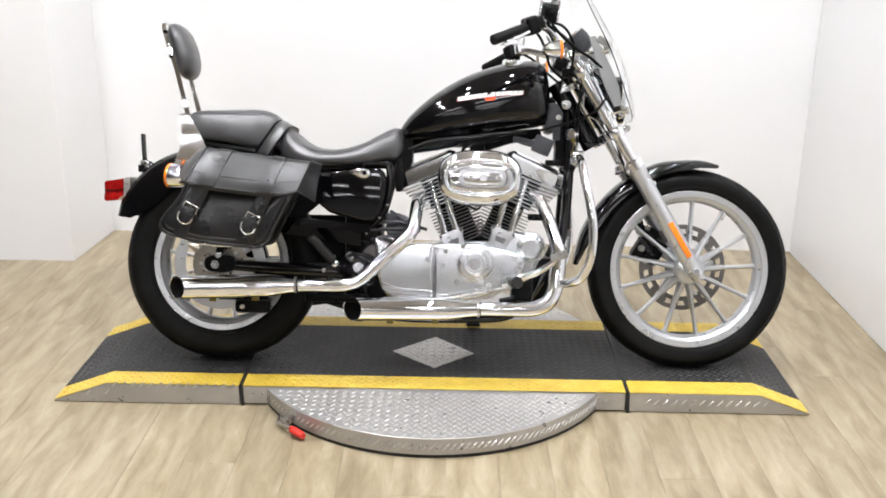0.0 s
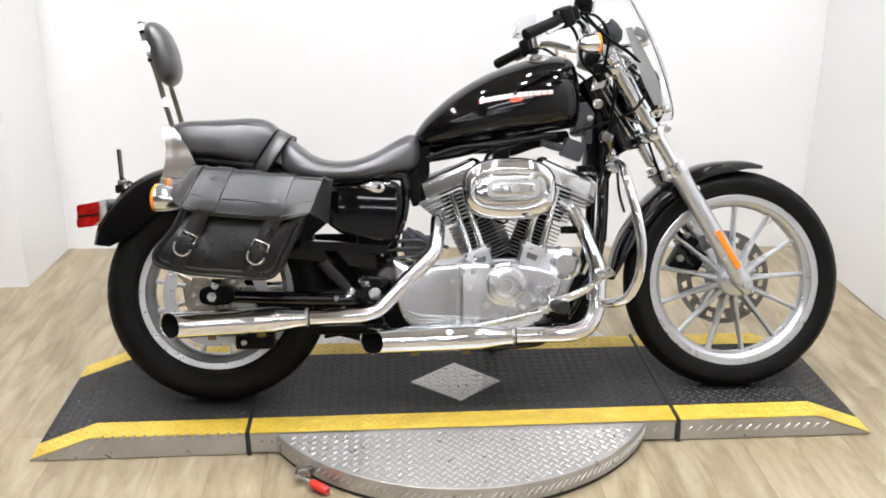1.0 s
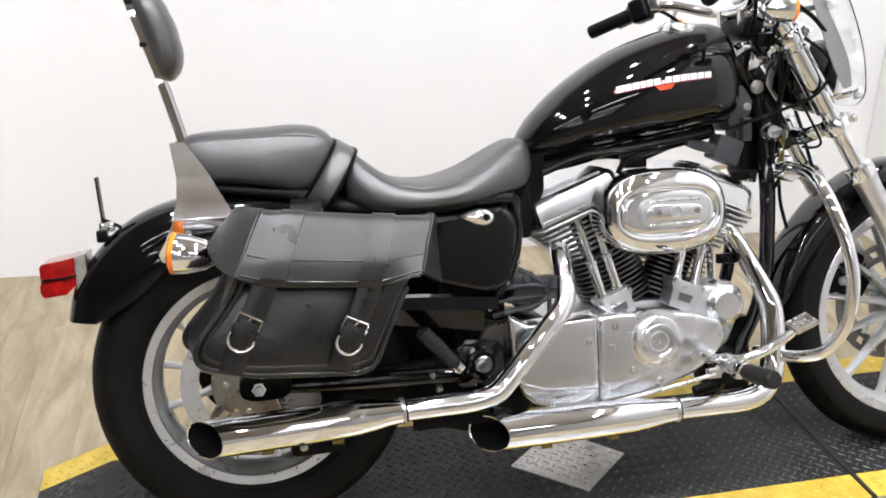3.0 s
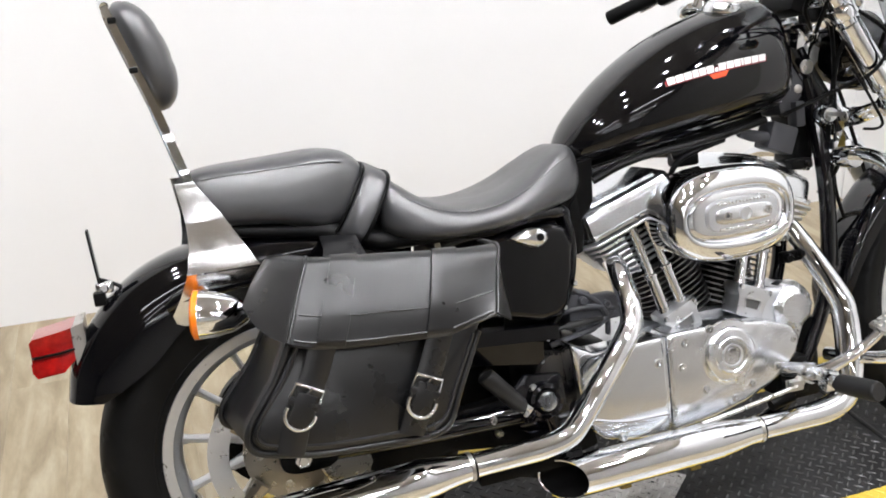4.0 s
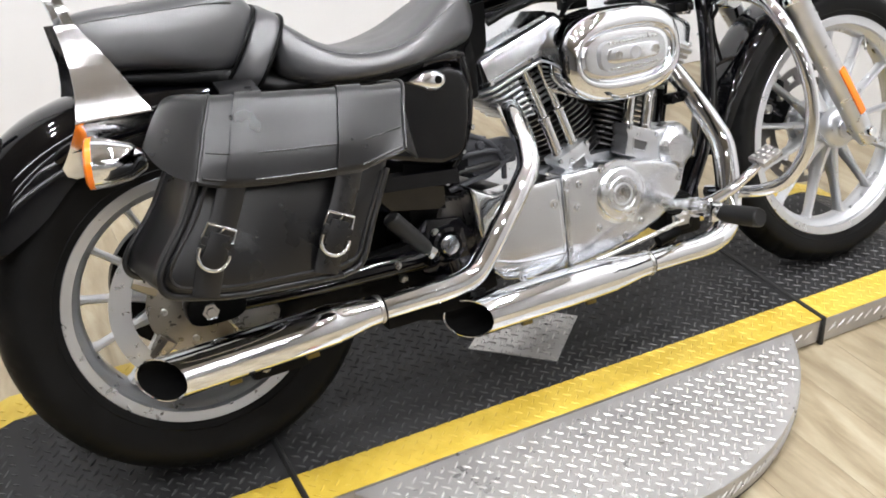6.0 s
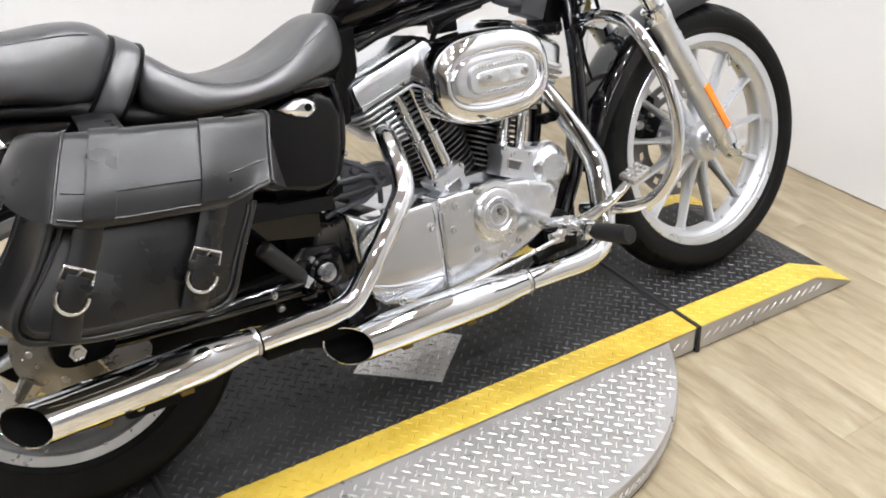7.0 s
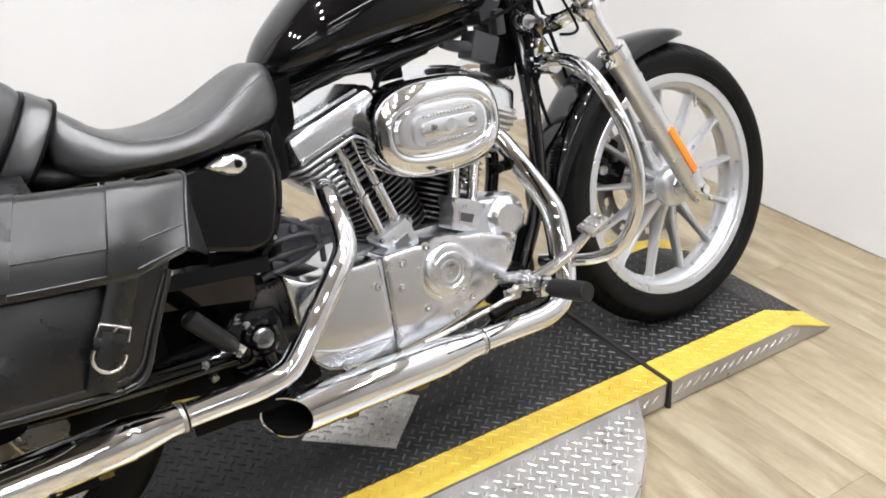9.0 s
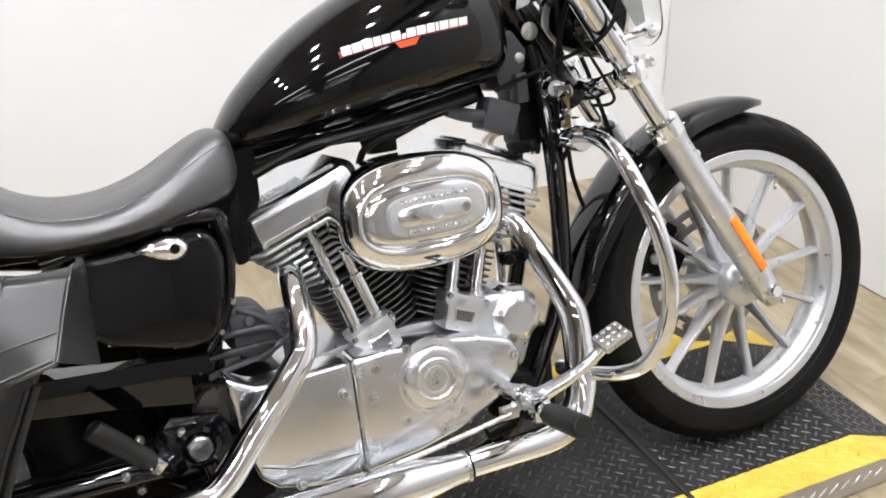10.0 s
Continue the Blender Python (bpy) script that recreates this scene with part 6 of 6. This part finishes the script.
for k, path in enumerate((
    [(1.0, -0.225, 1.075), (1.03, -0.215, 1.04), (1.05, -0.18, 1.0), (1.07, -0.13, 0.965), (1.12, -0.08, 0.93)],
    [(1.06, -0.20, 1.095), (1.09, -0.20, 1.06), (1.14, -0.185, 1.02), (1.20, -0.165, 0.985), (1.26, -0.13, 0.93), (1.27, -0.09, 0.87)],
    [(1.05, -0.19, 1.10), (1.10, -0.19, 1.085), (1.135, -0.16, 1.04), (1.14, -0.11, 0.98), (1.13, -0.08, 0.92)],
    [(0.99, 0.16, 1.05), (1.03, 0.16, 1.03), (1.08, 0.13, 0.98), (1.13, 0.08, 0.93)],
)):
    part("cable", tube(path, (0.0045, 0.005, 0.0045, 0.0045)[k], 8), SATIN, bike, "black control cable")
part("nacelle", merge(box((1.215, 0.0, 0.975), (0.07, 0.17, 0.03), 0.012, Matrix.Rotation(0.35, 4, "Y")), box((1.235, 0.0, 0.948), (0.045, 0.12, 0.05), 0.012, Matrix.Rotation(0.35, 4, "Y"))), CHROME, bike, "chrome headlamp nacelle")
sp = part("speedometer", lathe([(0, 0.028), (0.038, 0.028), (0.045, 0.022), (0.047, 0.0), (0.042, -0.03), (0.025, -0.045), (0, -0.048)], (1.165, 0.0, 1.065), (-0.72, 0, 0.69), 36), PLASTIC, bike, "dark speedometer housing")
part("bezel", lathe([(0.038, 0.029), (0.046, 0.029), (0.047, 0.022), (0.044, 0.02)], (1.165, 0.0, 1.065), (-0.72, 0, 0.69), 36), CHROME, sp, "chrome bezel")
part("dash_bracket", box((1.14, 0, 1.01), (0.06, 0.16, 0.035), 0.01, Matrix.Rotation(0.5, 4, "Y")), CHROME, bike, "chrome handlebar clamp cover")
lampc = Vector((1.275, 0, 0.875))
hl = part("headlamp", lathe([(0, -0.085), (0.03, -0.08), (0.06, -0.055), (0.078, -0.01), (0.082, 0.03), (0.08, 0.042), (0.07, 0.042), (0, 0.03)], lampc, (1, 0, -0.08), 40), GLOSS, bike, "gloss black headlamp shell")
part("headlamp_rim", lathe([(0.068, 0.04), (0.072, 0.05), (0.08, 0.05), (0.084, 0.042), (0.083, 0.03)], lampc, (1, 0, -0.08), 40), CHROME, hl, "chrome headlamp rim")
part("headlamp_lens", lathe([(0, 0.056), (0.04, 0.052), (0.07, 0.044), (0.07, 0.04), (0, 0.04)], lampc, (1, 0, -0.08), 40), CLEAR, hl, "clear headlamp lens")
part("headlamp_bracket", merge(tube([(1.20, 0, 0.965), (1.25, 0, 0.985), (1.275, 0, 0.95)], 0.014, 12), box((1.235, 0, 0.975), (0.06, 0.04, 0.02), 0.006)), CHROME, bike, "chrome headlamp bracket")

# windscreen
rows = [(1.334, 0.805, 0.10), (1.338, 0.825, 0.145), (1.333, 0.86, 0.175), (1.318, 0.93, 0.205), (1.29, 1.01, 0.215), (1.255, 1.08, 0.215), (1.215, 1.15, 0.205), (1.175, 1.22, 0.18), (1.145, 1.27, 0.13)]
rings = []
for x, z, w in smooth_rows(rows, 3):
    ys = np.linspace(-w, w, 21)
    ring = [Vector((x - 1.3 * y * y + 0.018, y, z)) for y in ys] + [Vector((x - 1.3 * y * y + 0.0145, y, z)) for y in ys[::-1]]
    rings.append(ring)
screen = part("windscreen", loft(rings), CLEAR, bike, "clear curved acrylic windscreen", smooth=50)
for s in (-1, 1):
    for z, x in ((0.832, 1.302), (1.02, 1.235)):
        part("screen_clamp", merge(lathe([(0, -0.012), (0.011, -0.012), (0.013, 0.0), (0.011, 0.012), (0, 0.012)], (x + 0.005, s * 0.145, z), (1, 0, 0.3), 16), tube([(x, s * 0.142, z), (x - 0.02, s * 0.13, z - 0.004), (fork_at(z).x + 0.01, s * 0.115, z - 0.012)], 0.006, 8, 3)), CHROME, screen, "chrome screen clamp")
    strap_rows = ((1.196, 1.062, 0.010), (1.214, 1.02, 0.014), (1.232, 0.978, 0.018), (1.252, 0.93, 0.021), (1.268, 0.89, 0.020), (1.282, 0.845, 0.012))
    part("screen_strap", loft([[Vector((x - w, s * 0.158, z - 0.25 * w)), Vector((x + w, s * 0.150, z + 0.25 * w)), Vector((x + w, s * 0.147, z + 0.25 * w)), Vector((x - w, s * 0.155, z - 0.25 * w))] for x, z, w in [tuple(q) for q in spline(strap_rows, 4)]]), STRAP, screen, "curved grey metal screen strap", smooth=50)
    part("upper_screen_bracket", box((1.235, s * 0.15, 1.045), (0.05, 0.012, 0.022), 0.004, Matrix.Rotation(0.5, 4, "Y")), STRAP, screen, "grey upper screen bracket")

# ---- saddlebags ----
bag = thing("saddlebag", "black leather throw-over saddlebag with two buckled straps on the motorcycle", "bag", BIKE)


def out_y(x):
    return -0.392 + 0.12 * x


body = [(-0.015, 0.59), (-0.048, 0.53), (-0.088, 0.480), (-0.098, 0.455), (-0.086, 0.434), (-0.035, 0.418), (0.014, 0.407), (0.142, 0.393), (0.182, 0.391), (0.210, 0.403), (0.235, 0.455), (0.275, 0.535), (0.289, 0.562), (0.285, 0.59), (0.0, 0.622)]
cx, cz = 0.11, 0.52
rings = []
for k, (dy, f) in enumerate(((0.0, 0.90), (0.006, 0.965), (0.016, 0.995), (0.03, 1.0), (0.10, 0.99), (0.165, 0.97), (0.175, 0.94))):
    rings.append([Vector((cx + (x - cx) * f - 0.16 * dy * max(0.0, min(1.0, (0.1 - x) / 0.2)), out_y(x) + dy * (1 - 4.0 * max(0.0, z - 0.555)) + 0.7 * max(0.0, z - 0.555), cz + (z - cz) * f)) for x, z in body])
bag_body = part("bag_body", loft(rings), LEATHER, bag, "black leather bag body", smooth=55)
outl = [(cx + (x - cx) * 0.985, out_y(x) + 0.007, cz + (z - cz) * 0.985) for x, z in body[:12]]
part("piping", tube(outl, 0.0055, 10, 4), LEATHER, bag_body, "rounded leather piping")
part("piping", tube([(x * 0.92 + 0.009, out_y(x) + 0.0005, cz + (z - cz) * 0.86) for x, z in body[:12]], 0.003, 8, 4), LEATHER, bag_body)
part("piping", tube([(cx + (x - cx) * 0.985 - 0.024 * max(0.0, min(1.0, (0.1 - x) / 0.2)), out_y(x) + 0.15, cz + (z - cz) * 0.985) for x, z in body[:12]], 0.005, 10, 4), LEATHER, bag_body)

# lid: over the top and down the outer face, with a rounded tab at the end
def lid_line(f):
    """One line of the lid at f along its length, from under the seat over the fold and down to its hem."""
    x_top, z_top = 0.026 + f * 0.306, 0.684 - 0.036 * f
    x_bot = -0.022 + f * 0.322
    z_bot = 0.584 - 0.016 * (1 - math.exp(-f / 0.12)) - 0.030 * f + 0.022 * max(0.0, f - 0.75) / 0.25
    sag = 0.007 * math.sin(math.pi * f) + 0.0025 * math.sin(9 * f + 1)
    y0, yb = out_y(x_top), out_y(x_bot)

    def mid(g):
        return x_top + (x_bot - x_top) * g, z_top + (z_bot - z_top) * g

    (xa, za), (xb, zb) = mid(0.35), mid(0.7)
    bow = 0.007 * math.sin(math.pi * f) + 0.002 * math.sin(11 * f)
    return [(x_top + 0.02, -0.200, z_top - 0.030), (x_top + 0.014, -0.250, z_top - 0.012 - sag), (x_top + 0.008, y0 + 0.082, z_top + 0.001 - sag), (x_top + 0.002, y0 + 0.040, z_top), (xa, y0 + 0.017 - bow, za), (xb, yb + 0.001 - bow, zb), (x_bot, yb - 0.014, z_bot)]


rings = []
cols = 36
for k in range(cols + 1):
    top = [Vector(p) for p in spline(lid_line(k / cols), 4)]
    low_ = [p + Vector((0, 0.004, -0.004)) for p in top]
    rings.append(top + low_[::-1])
lid = part("lid", loft(rings), LEATHER, bag, "creased black leather lid", smooth=60)
# deep rounded ends of the lid
for f, out in ((0.0, Vector((-1, -0.25, 0))), (1.0, Vector((1, -0.1, 0)))):
    edge = [Vector(p) for p in spline(lid_line(f), 4)][6:]
    rings = []
    for j in np.linspace(0, 1, 9):
        row = []
        for i, p in enumerate(edge):
            g = i / (len(edge) - 1)
            bulge = out.normalized() * (0.016 * math.sin(math.pi * min(1.0, j * 0.8)) * (0.4 + 0.6 * math.sin(math.pi * min(1, g * 0.9 + 0.05))))
            if f == 0:
                shrink = Vector((0, 0.02 * (1 - g), -0.004 * (1 - g))) * j + Vector((0, 0, 0.012 * g * j * j))
                mid_z = (edge[0].z + edge[-1].z) / 2
                p = Vector((p.x, p.y, mid_z + (p.z - mid_z) * (1 - 0.42 * j ** 3)))
                row.append(p + Vector((-0.040, 0.105, 0.012)) * j + shrink + bulge)
            else:
                row.append(p + Vector((0.006 + 0.040 * g, 0.085 - 0.018 * g, -0.004 - 0.028 * g * g)) * j + bulge * 0.3)
        rings.append(row + [q + Vector((-0.004 * out.x, 0.001, 0.0)) for q in row[::-1]])
    part("lid_end", loft(rings), LEATHER, lid, "rounded leather lid end", smooth=60)
    part("end_seam", tube([p + Vector((0, -0.0015, 0.0006)) for p in edge], 0.0028, 8, 1), LEATHER, lid)
for g, rad in ((0.80, 0.0013), (0.985, 0.0022)):
    pts = []
    for k in range(31):
        row = spline(lid_line(0.02 + 0.96 * k / 30), 6)
        p = row[int(round(g * (len(row) - 1)))]
        pts.append((p[0], p[1] - 0.0006, p[2] + 0.0003))
    part("stitched_seam", tube(pts, rad, 6, 1), LEATHER, lid)


def strap(path, width, name):
    rings = []
    pts = spline(path, 5)
    for i, p in enumerate(pts):
        d = pts[min(i + 1, len(pts) - 1)] - pts[max(i - 1, 0)]
        d = Vector(d).normalized()
        n = Vector((0.12, -1, 0)).normalized() if abs(d.z) > 0.5 else Vector((0, 0, 1)).lerp(Vector((0, -1, 0)), min(1.0, abs(d.z) / 0.5)).normalized()
        w = d.cross(n).normalized() * width / 2
        n = w.cross(d).normalized()
        if n.y > 0.2 or n.z < -0.2:
            n = -n
        c = Vector(p)
        rings.append([c - w + n * 0.0, c - w * 0.93 + n * 0.0016, c + w * 0.93 + n * 0.0016, c + w, c + w * 0.93 - n * 0.0016, c - w * 0.93 - n * 0.0016])
    return part(name, loft(rings), LEATHER, bag, "leather closing strap", smooth=50)


for f, xs in ((0.185, ((0.010, 0.530), (-0.020, 0.476), (-0.040, 0.424))), (0.70, ((0.188, 0.505), (0.160, 0.448), (0.142, 0.405)))):
    (xd, zd), (xe, ze), (xf, zf) = xs
    rings = []
    for g in np.linspace(f - 0.066, f + 0.066, 7):
        top = [Vector(p) for p in spline(lid_line(g), 4)][4:]
        rings.append([p + Vector((0, -0.0034, 0.0034)) for p in top] + [p + Vector((0, 0.001, -0.001)) for p in top[::-1]])
    st = part("strap", loft(rings), LEATHER, bag, "leather closing strap", smooth=60)
    strap([(xd + 0.02, out_y(xd) - 0.003, zd + 0.045), (xd, out_y(xd) - 0.006, zd), (xe, out_y(xe) - 0.005, ze), (xf, out_y(xf) - 0.003, zf)], 0.041, "strap_tail")
    # buckle: a square frame that runs into a round loop
    d = Vector((xd - xe, 0, zd - ze)).normalized()
    w = Vector((d.z, 0, -d.x))
    c = Vector((xe + 0.006, out_y(xe) - 0.013, ze + 0.016))
    frame_bar = [c + d * 0.006 - w * 0.0215, c + d * 0.028 - w * 0.0205, c + d * 0.028 + w * 0.0205, c + d * 0.006 + w * 0.0215]
    ring_bar = []
    for k in range(15):
        ang = radians(166 + 208 * k / 14)
        ring_bar.append(c - d * 0.012 + w * (0.0215 * math.cos(ang)) + d * (0.0215 * math.sin(ang)) + Vector((0, -0.004, 0)))
    part("buckle", merge(tube(frame_bar, 0.0027, 10, 1), tube(ring_bar, 0.0032, 10, 1), tube([c + d * 0.012 - w * 0.003, c + d * 0.029 + w * 0.002 + Vector((0, -0.004, 0))], 0.0020, 8, 2)), CHROME, st, "chrome horseshoe buckle")
    part("strap_loop", box(c + d * 0.004 + Vector((0, -0.003, 0)), (0.046, 0.006, 0.012), 0.002, Matrix.Rotation(math.atan2(d.x, d.z), 4, "Y")), LEATHER, st)
    part("strap_tip", box(c - d * 0.006 + Vector((0, -0.004, 0)), (0.030, 0.005, 0.050), 0.002, Matrix.Rotation(math.atan2(d.x, d.z), 4, "Y")), LEATHER, st)
part("yoke", loft([[Vector((x + dx, y, z)) for dx in (0.0, w)] + [Vector((x + dx, y, z - 0.005)) for dx in (w, 0.0)] for x, w, y, z in ((0.05, 0.13, -0.25, 0.632), (0.075, 0.08, -0.20, 0.640), (0.09, 0.06, -0.15, 0.672), (0.095, 0.06, -0.09, 0.682))]), LEATHER, bag, "leather yoke under the seat", smooth=60)
part("bag_support", tube([(-0.06, -0.27, 0.405), (-0.02, -0.30, 0.398), (0.06, -0.295, 0.39), (0.12, -0.24, 0.392), (0.13, -0.15, 0.42)], 0.0045, 10), CHROME, bike, "thin chrome bag support rail")

# ---- floor boards, one by one ----
BOARD_W, BOARD_L = 0.152, 1.22
rng = random.Random(7)


def board_mesh(y0, y1):
    return prism([(-BOARD_W / 2 + 0.0002, y0), (BOARD_W / 2 - 0.0002, y0), (BOARD_W / 2 - 0.0002, y1), (-BOARD_W / 2 + 0.0002, y1)], -0.0034, 0.0, 0.0003, 1, axis="z")


shared = None
x = -1.9
while x < XR - BOARD_W / 2:
    y = -3.2 - rng.random() * BOARD_L
    while y < 1.6:
        if shared is None:
            shared = part("plank", board_mesh(-BOARD_L / 2 + 0.0002, BOARD_L / 2 - 0.0002), WOOD, FLOOR, smooth=0)
            ob = shared
        else:
            ob = shared.copy()
            scene.collection.objects.link(ob)
            ob.parent = FLOOR
        ob.location = (x, y + BOARD_L / 2, 0)
        y += BOARD_L
    x += BOARD_W
